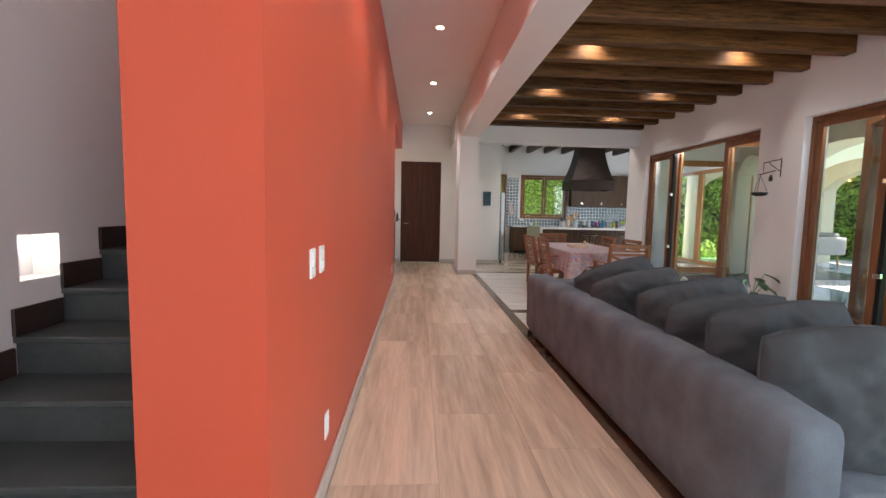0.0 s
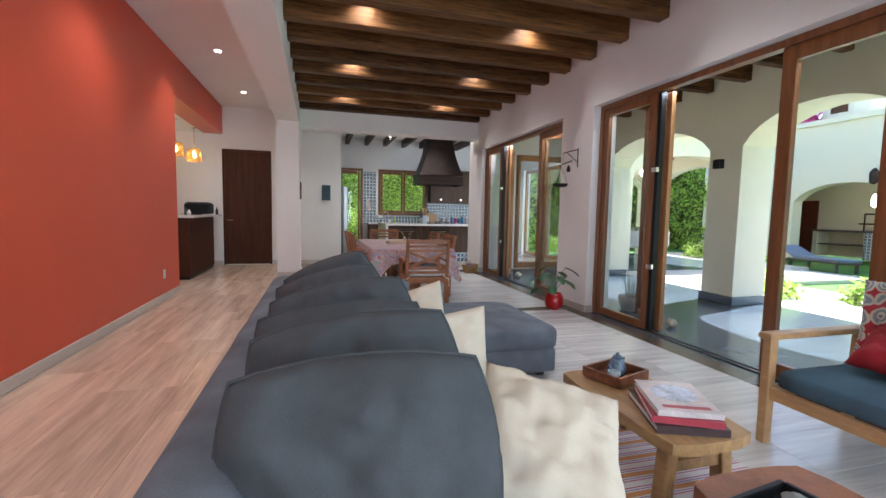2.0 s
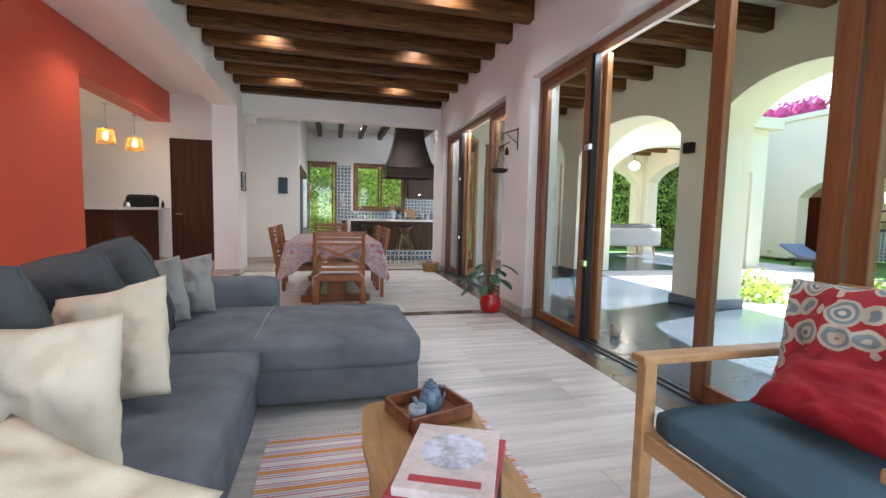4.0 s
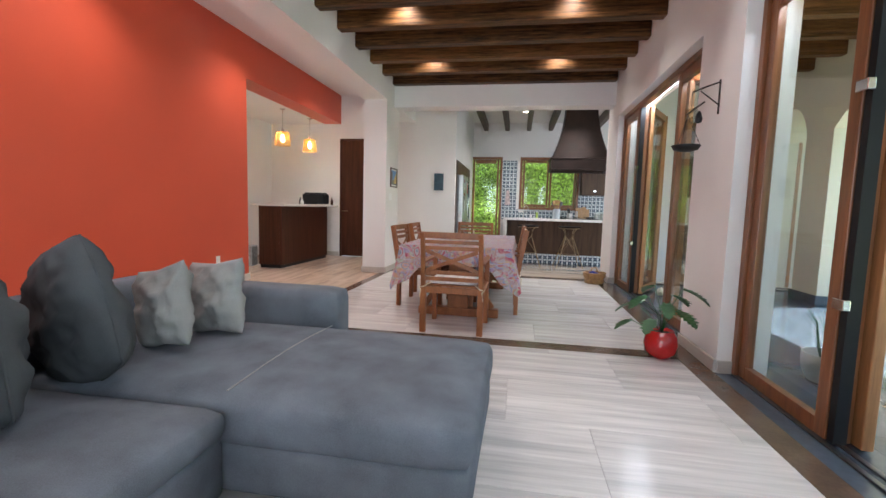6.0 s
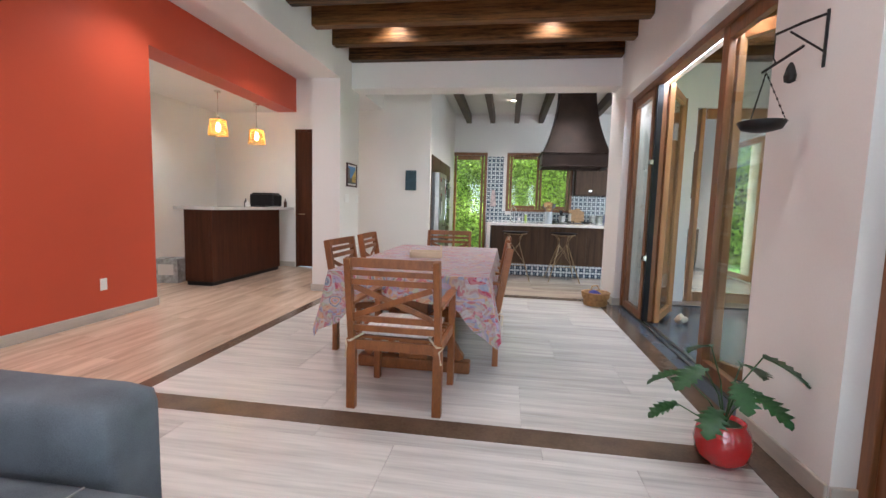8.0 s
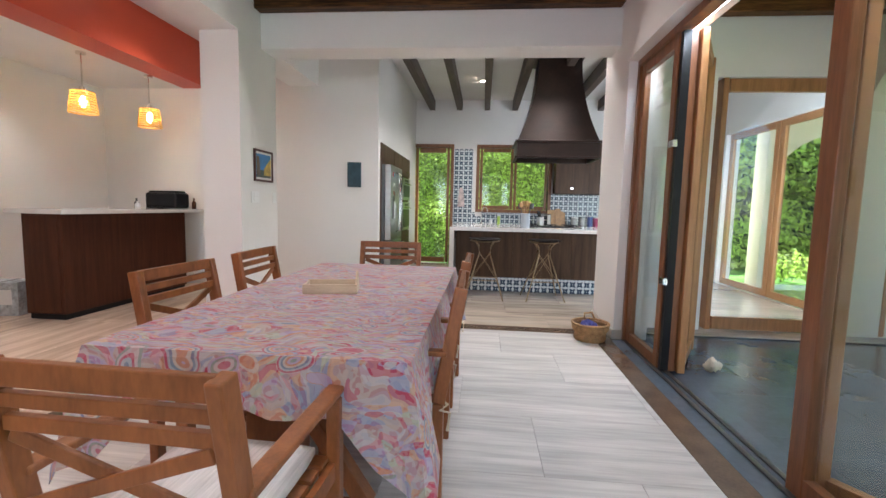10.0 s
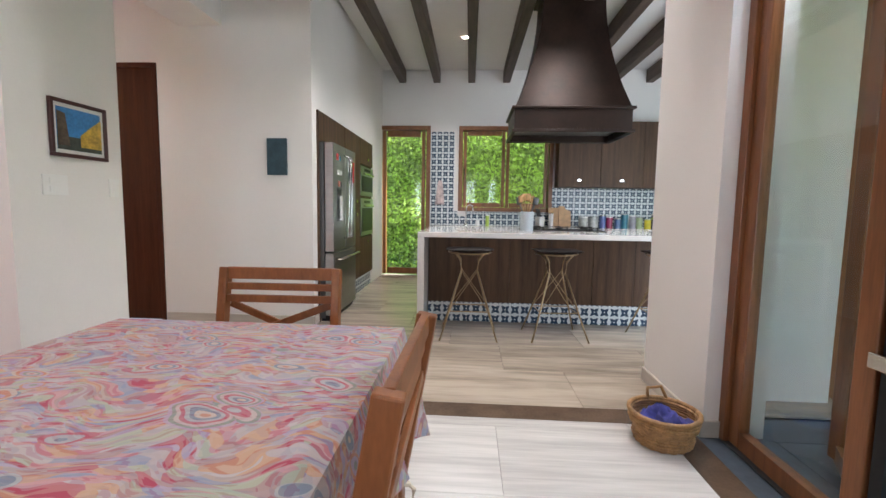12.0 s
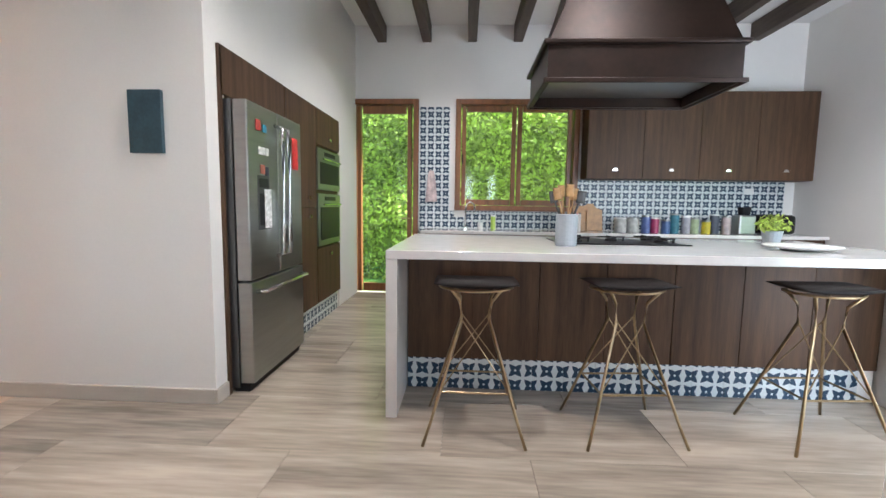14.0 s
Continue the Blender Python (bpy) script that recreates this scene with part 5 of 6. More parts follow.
hs = bmesh.new()
for a, b in (((-0.60, -0.38, 2.03), (0.60, -0.36, 2.255)), ((-0.60, 0.36, 2.03), (0.60, 0.38, 2.255)), ((-0.60, -0.36, 2.03), (-0.58, 0.36, 2.255)), ((0.58, -0.36, 2.03), (0.60, 0.36, 2.255))):
    bm_span(a, b, bm=hs)
part("skirt_box", hs, M_HOOD, hood)
part("upper_moulding", bm_span((-0.63, -0.41, 2.255), (0.63, 0.41, 2.285), 0.008), M_HOOD, hood)
lm = bmesh.new()
for a, b in (((-0.625, -0.405, 2.02), (0.625, -0.381, 2.05)), ((-0.625, 0.381, 2.02), (0.625, 0.405, 2.05)), ((-0.625, -0.381, 2.02), (-0.601, 0.381, 2.05)), ((0.601, -0.381, 2.02), (0.625, 0.381, 2.05))):
    bm_span(a, b, 0.005, bm=lm)
part("lower_moulding", lm, M_HOOD, hood)
part("filter", bm_span((-0.57, -0.35, 2.10), (0.57, 0.35, 2.12), 0.004), M_STEEL, hood, "steel grease filter")
part("control_strip", bm_span((-0.12, -0.30, 2.092), (0.12, -0.25, 2.099), 0.002), M_BLACK, hood)


def bar_stool(m):
    s = thing("bar_stool", "bar stool with black seat and brass wire legs", "bar stool", m, "stools at the island")
    sm = bm_pillow(0.44, 0.30, 0.048, 2.3, -0.02, 16, 0.0)
    for v in sm.verts:
        v.co = Vector((v.co.x, v.co.z, v.co.y + 0.16 * v.co.x ** 2 * 1.4))
    st = part("seat", sm, M_LEATHER, s, "black leather saddle seat", True)
    st.location = (0, 0, 0.825)
    part("seat_ring", bm_tube([(0.20 * math.cos(a * math.pi / 12), 0.135 * math.sin(a * math.pi / 12), 0.797 + 0.2 * (0.2 * math.cos(a * math.pi / 12)) ** 2) for a in range(25)], 0.007, 6), M_BRASS, s, smooth=True)
    for sx in (-1, 1):
        for sy in (-1, 1):
            part("leg", bm_tube([(sx * 0.13, sy * 0.10, 0.80), (sx * 0.085, sy * 0.06, 0.73), (sx * 0.075, sy * 0.055, 0.62), (sx * 0.225, sy * 0.195, 0.12), (sx * 0.265, sy * 0.23, 0.0)], 0.0085, 8), M_BRASS, s, smooth=True)
            part("cross_wire", bm_tube([(sx * 0.08, sy * 0.058, 0.64), (-sx * 0.165, sy * 0.145, 0.29)], 0.0035, 6), M_BRASS, s)
    for sx in (-1, 1):
        part("side_rung", bm_tube([(sx * 0.17, -0.15, 0.26), (sx * 0.17, 0.15, 0.26)], 0.006, 6), M_BRASS, s)
    for sy in (-1, 1):
        part("foot_rung", bm_tube([(-0.17, sy * 0.152, 0.262), (0.17, sy * 0.152, 0.262)], 0.006, 6), M_BRASS, s)
    return s


stool = bar_stool(pose(4.12, 11.49, 0, 0, 0, 0))
copy_thing(stool, pose(4.945, 11.53, 0, 0, 0, 5))
copy_thing(stool, pose(5.99, 11.55, 0, 0, 0, 4))

# tall cabinets with fridge and ovens
tall = thing("tall_cabinet", "tall walnut cabinet wall round the fridge", "cabinet")
part("body", bm_span((1.92, 11.86, 0.21), (2.535, 14.28, 2.19)), M_WALNUT, tall)
part("top_panel", bm_span((2.535, 11.78, 1.90), (2.56, 12.72, 2.19), 0.002), M_WALNUT, tall)
part("side_panel", bm_span((1.92, 11.775, 0.0), (2.56, 11.80, 2.19), 0.002), M_WALNUT, tall)
part("plinth", bm_span((1.95, 12.72, 0), (2.53, 14.28, 0.205)), M_WHITE, tall)
for y0, y1, z0, z1 in ((12.735, 13.48, 0.215, 1.20), (12.735, 13.48, 1.205, 2.19), (13.485, 14.28, 0.215, 0.78), (13.485, 14.28, 1.83, 2.19)):
    dr = part("door", bm_span((2.535, y0 + 0.002, z0), (2.56, y1 - 0.002, z1 - 0.003), 0.002), M_WALNUT, tall)
    handle_cup(dr, (2.561, (y0 + y1) / 2 if y0 > 13.4 else y0 + 0.5, z0 + (0.07 if z0 > 1 else (z1 - z0) - 0.1)), "x")
for z0, z1, nm in ((1.38, 1.80, "microwave"), (0.80, 1.34, "oven")):
    ov = part(nm, bm_span((2.535, 13.50, z0), (2.57, 14.26, z1), 0.004), M_STEEL, tall, "built-in steel " + nm)
    part("glass_door", bm_span((2.57, 13.56, z0 + 0.06), (2.576, 14.20, z1 - 0.14), 0.002), M_BLACK, ov, "black glass door")
    part("pull", bm_tube([(2.60, 13.58, z1 - 0.11), (2.60, 14.18, z1 - 0.11)], 0.010, 8), M_CHROME, ov)
    part("dial", bm_span((2.57, 13.70, z1 - 0.07), (2.576, 14.06, z1 - 0.03)), M_BLACK, ov)
for k in range(7):
    part("tile", bm_span((2.531, 12.73 + TILE_W * k, 0.002), (2.54, 12.73 + TILE_W * (k + 1) - 0.002, 0.207), 0.0015, 1), M_TILE, tall)

fridge = thing("fridge", "steel french-door fridge with magnets", "fridge")
part("case", bm_span((1.95, 11.815, 0.03), (2.60, 12.70, 1.875)), M_STEELD, fridge)
part("left_door", bm_span((2.605, 11.815, 0.74), (2.70, 12.253, 1.875), 0.010), M_STEEL, fridge)
part("right_door", bm_span((2.605, 12.262, 0.74), (2.70, 12.70, 1.875), 0.010), M_STEEL, fridge)
part("freezer_drawer", bm_span((2.605, 11.815, 0.06), (2.70, 12.70, 0.728), 0.010), M_STEEL, fridge)
part("base_grille", bm_span((2.56, 11.83, 0.0), (2.66, 12.69, 0.055)), M_BLACK, fridge)
for y in (12.205, 12.31):
    part("handle", bm_tube([(2.70, y, 0.86), (2.755, y, 0.88), (2.76, y, 1.0), (2.76, y, 1.68), (2.755, y, 1.76), (2.70, y, 1.78)], 0.014, 8), M_CHROME, fridge, smooth=True)
part("handle", bm_tube([(2.70, 11.88, 0.66), (2.76, 11.89, 0.665), (2.76, 12.62, 0.665), (2.70, 12.63, 0.66)], 0.014, 8), M_CHROME, fridge, smooth=True)
dp = part("dispenser", bm_span((2.699, 11.93, 1.06), (2.704, 12.10, 1.42), 0.002), M_STEELD, fridge, "grey water dispenser")
part("display", bm_span((2.704, 11.95, 1.34), (2.706, 12.08, 1.40)), M_BLACK, dp)
part("recess", bm_span((2.704, 11.95, 1.09), (2.706, 12.08, 1.30)), M_BLACK, dp)
for n, (y, z, a, b, c) in enumerate(((11.95, 1.74, 0.06, 0.07, (0.4, 0.05, 0.04)), (12.04, 1.73, 0.05, 0.05, (0.05, 0.25, 0.35)), (12.02, 1.58, 0.14, 0.05, (0.65, 0.65, 0.62)), (12.0, 1.46, 0.06, 0.06, (0.35, 0.12, 0.08)), (12.06, 1.45, 0.05, 0.06, (0.03, 0.03, 0.04)), (12.56, 1.62, 0.10, 0.24, (0.55, 0.03, 0.03)), (12.06, 1.20, 0.10, 0.26, (0.75, 0.75, 0.73)))):
    mg = mesh_ob("fridge_magnet", bm_span((2.701 if n < 6 else 2.707, y - a / 2, z - b / 2), (2.709 if n < 6 else 2.712, y + a / 2, z + b / 2), 0.003), mat("magnet_colour", c, 0.5, vary=0.4, scale=30, bump=0.05))
    tagged(mg, "small coloured magnet on the fridge door" if n < 5 else ("red calendar on the fridge door" if n == 5 else "white paper note on the fridge door"), "magnet" if n < 5 else "note", "pieces on the fridge")

# back run
run = thing("base_cabinet", "walnut base cabinets along the window wall", "cabinet")
part("body", bm_span((3.55, 14.58, 0.10), (8.35, 15.16, 0.885)), M_WALNUT, run)
part("plinth", bm_span((3.58, 14.62, 0), (8.35, 15.16, 0.10)), M_BLACK, run)
for k in range(8):
    dd = part("door", bm_span((3.56 + 0.598 * k, 14.56, 0.11), (3.56 + 0.598 * k + 0.594, 14.58, 0.88), 0.002), M_WALNUT, run)
    handle_cup(dd, (3.86 + 0.598 * k, 14.56, 0.78))
tagged(mesh_ob("worktop", bm_span((3.50, 14.52, 0.886), (8.355, 15.165, 0.926), 0.004), M_QUARTZ), "white stone worktop under the window", "worktop")
for k in range(4):
    w = 0.693
    x0 = 5.58 + w * k
    uc = thing("wall_cabinet", "walnut wall cabinet with a cup handle", "cabinet", None, "wall cabinets")
    part("body", bm_span((x0, 14.87, 1.60), (x0 + w - 0.002, 15.165, 2.68)), M_WALNUT, uc)
    dd = part("door", bm_span((x0 + 0.0015, 14.85, 1.60), (x0 + w - 0.0035, 14.87, 2.68), 0.002), M_WALNUT, uc)
    handle_cup(dd, (x0 + w / 2, 14.85, 1.70))
# tiled splash back
splash = tagged(thing("splashback", "white and blue patterned tiles behind the worktop", "tiles"), kind="structure")
for i in range(24):
    for j in range(13):
        x0, z0 = 3.405 + TILE_W * i, 0.03 + TILE_W * j
        if z0 + TILE_W > 2.66 or z0 < 0.8 and x0 > 3.45:
            continue
        inwin = 3.80 < x0 + 0.1 < 5.56
        x1, z1 = x0 + TILE_W, z0 + TILE_W
        if x0 > 3.7 and x0 < 5.50:
            if z0 > 1.16:
                continue
            z1 = min(z1, 1.165)
        if x0 < 3.9 and z0 > 1.0:
            x1 = min(x1, 3.895)
        if x0 >= 5.40:
            if z0 > 1.59:
                continue
            z1 = min(z1, 1.597)
            if x0 < 5.55 and z0 > 1.1:
                x0 = max(x0, 5.545)
        if z1 - z0 < 0.01 or x1 - x0 < 0.01 or x1 > 8.36 or z1 < 0.93:
            continue
        part("tile", bm_span((x0 + 0.001, 15.158, max(z0, 0.0)), (x1 - 0.001, 15.169, z1 - 0.002), 0.0015, 1), M_TILE, splash)

# things on the worktops
def jar(name, x, y, z, r, h, material, label, cat, lid=None, group=""):
    t = thing(name, label, cat, pose(x, y, z), group)
    part("body", bm_lathe([(r * 0.92, 0), (r, 0.006), (r, h - 0.006), (r * 0.95, h)], 18), material, t, smooth=False)
    if lid is not None:
        part("lid", bm_lathe([(r * 1.03, h), (r * 1.03, h + 0.016), (r * 0.9, h + 0.02)], 18), lid, t)
    return t


M_GREY = mat("grey_stoneware", (0.33, 0.37, 0.40), 0.5, vary=0.1, bump=0.04)
ut = thing("utensil_crock", "grey stoneware crock with wooden cooking spoons", "utensil holder", pose(4.72, 12.05, 0.985))
part("crock", bm_lathe([(0.066, 0), (0.07, 0.01), (0.07, 0.205), (0.064, 0.21), (0.062, 0.18), (0.06, 0.02)], 24), M_GREY, ut, smooth=False)
for k in range(7):
    a, l = k * 0.95, 0.30 + 0.02 * (k % 3)
    tip = Vector((0.085 * math.cos(a), 0.05 * math.sin(a), l))
    sp = part("spoon", bm_tube([(0.02 * math.cos(a + 3), 0.02 * math.sin(a + 3), 0.02), tip], 0.006, 6), M_RUSTIC if k % 3 else M_STEELD, ut, "wooden spoon")
    bl = part("bowl", bm_pillow(0.05, 0.08, 0.018, 2.0, 0, 8, 0, k), M_RUSTIC if k % 3 else M_STEELD, sp, smooth=True)
    bl.matrix_basis = pose(tip.x * 1.1, tip.y * 1.1, l + 0.02, 0, 10 * math.cos(a), 0)
COLS = [(0.42, 0.42, 0.40), (0.42, 0.42, 0.40), (0.08, 0.12, 0.30), (0.32, 0.03, 0.10), (0.07, 0.13, 0.28), (0.04, 0.16, 0.22), (0.30, 0.29, 0.33), (0.35, 0.42, 0.25), (0.50, 0.42, 0.03), (0.06, 0.07, 0.10), (0.40, 0.33, 0.32)]
xx = 5.92
for k, c in enumerate(COLS):
    r = 0.075 if k < 2 else 0.052
    xx += r
    jar("storage_jar", xx, 14.74 + 0.04 * (k % 2), 0.926, r, 0.17 if k < 2 else 0.15 + 0.025 * (k * 7 % 4), mat("jar_colour", c, 0.3, vary=0.35, scale=18, bump=0.02), "coloured storage jar on the worktop", "jar", M_STEEL if k % 3 else M_WPLAST, "jars on the worktop")
    xx += r + 0.018
mx = thing("stand_mixer", "steel coffee grinder on the worktop", "appliance", pose(7.5, 14.76, 0.926))
part("body", bm_box((0.20, 0.18, 0.24), (0, 0, 0.12), 0.02), M_STEEL, mx)
part("hopper", bm_lathe([(0.06, 0.24), (0.075, 0.33), (0.07, 0.34)], 14), M_BLACK, mx)
to = thing("toaster", "black toaster on the worktop", "toaster", pose(7.88, 14.80, 0.926))
part("body", bm_box((0.42, 0.24, 0.24), (0, 0, 0.13), 0.05, 3), M_BLACK, to)
part("lever", bm_box((0.02, 0.03, 0.05), (0.22, 0, 0.16), 0.004), M_CHROME, to)
part("slot", bm_box((0.30, 0.03, 0.004), (0, 0, 0.251)), M_STEELD, to)
bd = thing("cutting_board", "stack of pale wooden cutting boards leaning", "cutting board", pose(5.62, 14.98, 0.926, -10, 0, 0))
part("large_board", bm_poly([(-0.15, 0), (0.15, 0), (0.15, 0.30), (0.11, 0.36), (0.04, 0.36), (0.0, 0.33), (-0.15, 0.33)], (-0.012, 0.012), "y"), M_OAK, bd)
part("small_board", bm_poly([(0.02, 0), (0.22, 0), (0.22, 0.27), (0.12, 0.31), (0.02, 0.27)], (-0.036, -0.014), "y"), M_OAK, bd)
kn = thing("knife_block", "knife block with dark handled knives", "knife block", pose(5.30, 14.86, 0.926, 0, 0, 20))
part("block", bm_box((0.10, 0.16, 0.17), (0, 0, 0.085), 0.008), M_WPLAST, kn)
for k in range(5):
    part("knife", bm_bar((-0.03 + 0.015 * k, 0.02, 0.16), (-0.05 + 0.015 * k, 0.05, 0.30), 0.012, 0.018, 0.003), M_STEELD if k % 2 else M_BLACK, kn)
jar("glass_bottle", 5.46, 14.72, 0.926, 0.04, 0.22, M_QUARTZ, "white bottle on the worktop", "bottle", M_CHROME)
tp = thing("faucet", "tall curved steel kitchen faucet", "faucet", pose(4.05, 14.98, 0.926))
part("spout", bm_tube([(0, 0, 0), (0, 0, 0.26), (0.015, -0.02, 0.33), (0.06, -0.07, 0.36), (0.11, -0.12, 0.33), (0.12, -0.13, 0.25)], 0.011, 8), M_CHROME, tp, smooth=True)
part("base", bm_lathe([(0.028, 0), (0.028, 0.03), (0.02, 0.035)], 14), M_CHROME, tp)
part("lever", bm_tube([(0.02, 0, 0.08), (0.08, 0, 0.11)], 0.006, 6), M_CHROME, tp)
jar("soap_bottle", 4.42, 15.0, 0.926, 0.032, 0.17, mat("green_soap", (0.45, 0.62, 0.10), 0.3, vary=0.15, bump=0), "yellow-green soap bottle by the sink", "bottle", M_WPLAST)
jar("drinking_cup", 4.25, 14.98, 0.926, 0.035, 0.09, M_WPLAST, "white cup beside the sink", "cup")
ra = thing("dish_towel", "white and red dish towel hung on the tiles", "towel", pose(3.58, 15.13, 0))
tw = bmesh.new()
g = [[tw.verts.new(((-0.5 + i / 8) * (0.06 + 0.10 * (1 - j / 12) ** 0.6) + 0.0, -0.012 + 0.012 * math.sin(i * 1.9 + j * 0.3), 1.28 + 0.42 * j / 12)) for i in range(9)] for j in range(13)]
for j in range(12):
    for i in range(8):
        tw.faces.new((g[j][i], g[j][i + 1], g[j + 1][i + 1], g[j + 1][i]))
tow = part("cloth", tw, mat("towel_print", (0.62, 0.50, 0.48), 0.9, vary=0.4, scale=9, bump=0.2), ra, smooth=True)
tow.modifiers.new("thick", "SOLIDIFY").thickness = 0.004
part("hook", bm_tube([(0, 0.028, 1.70), (0, -0.01, 1.70), (0, -0.012, 1.72)], 0.005, 6), M_CHROME, ra)
hp = thing("herb_pot", "green herb plant in a pale pot on the island", "plant", pose(6.30, 12.45, 0.985))
part("pot", bm_lathe([(0.05, 0), (0.07, 0.10), (0.065, 0.10), (0.06, 0.06)], 16), M_GREY, hp)
def herb(rng):
    d = Vector((rng.gauss(0, 1), rng.gauss(0, 1), abs(rng.gauss(0, 1)))).normalized()
    return d * 0.12 * rng.uniform(0.3, 1) + Vector((0, 0, 0.11)), d
leaves("foliage", 260, herb, 0.035, M_HEDGE, hp, seed=41)
bowl = thing("serving_dish", "flat white ceramic dish on the island", "dish", pose(6.20, 12.02, 0.985))
part("dish", bm_lathe([(0.08, 0), (0.15, 0.012), (0.21, 0.028), (0.205, 0.032), (0.14, 0.018), (0.07, 0.010)], 28), M_WPLAST, bowl, smooth=True)
wall_plate((7.78, 15.158, 1.47), "y", 0.12, 0.08, "white wall socket on the kitchen tiles", "wall_outlet")

# ---- living room: bench table, side table, rug, armchair ----
M_RUGP = mat("rug_stripes", (0.55, 0.50, 0.48), 0.95, vary=0.35, scale=3.0, stretch=(0.3, 9, 1), grain=30, bump=0.3, space="World")
nt = M_RUGP.node_tree
wv = nt.nodes.new("ShaderNodeTexWave")
wv.bands_direction = "Y"
wv.inputs["Scale"].default_value, wv.inputs["Distortion"].default_value = 2.4, 0.3
gp = nt.nodes.new("ShaderNodeNewGeometry")
nt.links.new(gp.outputs["Position"], wv.inputs["Vector"])
rr = nt.nodes.new("ShaderNodeValToRGB")
rr.color_ramp.interpolation = "CONSTANT"
for p, c in ((0.18, (0.42, 0.12, 0.20)), (0.34, (0.62, 0.58, 0.56)), (0.55, (0.25, 0.16, 0.38)), (0.68, (0.60, 0.56, 0.52)), (0.86, (0.55, 0.25, 0.10))):
    rr.color_ramp.elements.new(p).color = (*c, 1)
rr.color_ramp.elements[0].color = (0.62, 0.58, 0.55, 1)
nt.links.new(wv.outputs["Fac"], rr.inputs[0])
nt.links.new(rr.outputs[0], nt.nodes["Principled BSDF"].inputs["Base Color"])
rug = thing("striped_rug", "pale woven rug with pink and violet stripes", "rug")
part("weave", bm_span((2.95, 1.05, 0.0005), (4.10, 3.38, 0.010), 0.003), M_RUGP, rug)
fg = bmesh.new()
for k in range(60):
    x = 2.96 + 1.13 * k / 59
    bm_bar((x, 3.38, 0.004), (x + 0.01 * math.sin(k * 5), 3.43, 0.003), 0.006, 0.003, 0, fg)
part("fringe", fg, M_CREAMP, rug)


def low_table(x0, x1, y0, y1, z, legs, label, material):
    t = thing("low_table", label, "coffee table")
    b = bm_span((x0, y0, z - 0.05), (x1, y1, z))
    bmesh.ops.subdivide_edges(b, edges=b.edges[:], cuts=5, use_grid_fill=True)
    for v in b.verts:
        c = ((v.co.x - (x0 + x1) / 2) / (x1 - x0) * 2, (v.co.y - (y0 + y1) / 2) / (y1 - y0) * 2)
        if abs(c[0]) > 0.99 or abs(c[1]) > 0.99:
            v.co += Vector((noise.noise(v.co * 5) * 0.02 - 0.02 * c[0] * abs(c[1]) ** 4, noise.noise(v.co * 5 + Vector((3, 3, 3))) * 0.02 - 0.03 * c[1] * abs(c[0]) ** 4, 0))
    part("tabletop", b, material, t)
    for x in (x0 + 0.07, x1 - 0.07):
        for y in (y0 + 0.12, y1 - 0.12):
            part("leg", bm_bar((x, y, 0.01), (x + (0.02 if x < (x0 + x1) / 2 else -0.02), y, z - 0.05), 0.06, 0.07, 0.008), material, t)
    for y in (y0 + 0.12, y1 - 0.12):
        part("cross_rail", bm_bar((x0 + 0.1, y, z * 0.55), (x1 - 0.1, y, z * 0.55), 0.05, 0.035, 0.004), material, t)
    for x in (x0 + 0.08, x1 - 0.08):
        part("long_rail", bm_bar((x, y0 + 0.14, z * 0.80), (x, y1 - 0.14, z * 0.80), 0.045, 0.03, 0.004), material, t)
    return t


BT = 0.34
low_table(3.37, 3.84, 2.08, 2.96, BT, 4, "rustic brown wooden bench table with worn edges", M_RUSTIC)
low_table(3.28, 3.84, 1.30, 1.95, 0.30, 4, "dark brown low wooden side table", M_TEAK)
M_CARVED = mat("carved_tray_wood", (0.17, 0.060, 0.026), 0.4, vary=0.5, scale=26, grain=70, bump=0.3)


def tray(x, y, z, w, d, h, yaw, material, label):
    t = thing("tray", label, "tray", pose(x, y, z, 0, 0, yaw))
    part("bottom", bm_box((w, d, 0.010), (0, 0, 0.006), 0.002), material, t)
    for s in (-1, 1):
        part("rim", bm_bar((-w / 2, s * d / 2, h * 0.6), (w / 2, s * d / 2, h * 0.6), h, 0.018, 0.003), material, t)
        part("rim", bm_bar((s * w / 2, -d / 2 + 0.01, h * 0.6), (s * w / 2, d / 2 - 0.01, h * 0.6), h, 0.018, 0.003), material, t)
    return t


tray(3.64, 2.80, BT + 0.002, 0.27, 0.23, 0.055, 18, M_CARVED, "carved red-brown wooden tray on the bench")
M_TEAPOT = mat("blue_speckled_glaze", (0.09, 0.13, 0.18), 0.25, vary=0.6, scale=40, grain=140, bump=0.05)
tpot = thing("teapot", "blue-grey speckled ceramic teapot on the tray", "teapot", pose(3.65, 2.80, BT + 0.014, 0, 0, 200) @ Matrix.Scale(0.78, 4))
part("body", bm_lathe([(0.045, 0), (0.062, 0.03), (0.064, 0.07), (0.05, 0.11), (0.036, 0.135)], 24), M_TEAPOT, tpot, smooth=True)
part("lid", bm_lathe([(0.038, 0.135), (0.03, 0.15), (0.012, 0.155), (0.013, 0.17), (0.004, 0.175)], 18), M_TEAPOT, tpot, smooth=True)
part("spout", bm_tube([(0.055, 0, 0.05), (0.085, 0, 0.07), (0.10, 0, 0.10)], 0.016, 8, r2=0.010), M_TEAPOT, tpot, smooth=True)
part("handle", bm_tube([(-0.045, 0, 0.12), (-0.085, 0, 0.12), (-0.09, 0, 0.07), (-0.06, 0, 0.04)], 0.008, 8), M_TEAPOT, tpot, smooth=True)
cup = thing("tea_cup", "small grey tea cup beside the teapot", "cup", pose(3.585, 2.74, BT + 0.014))
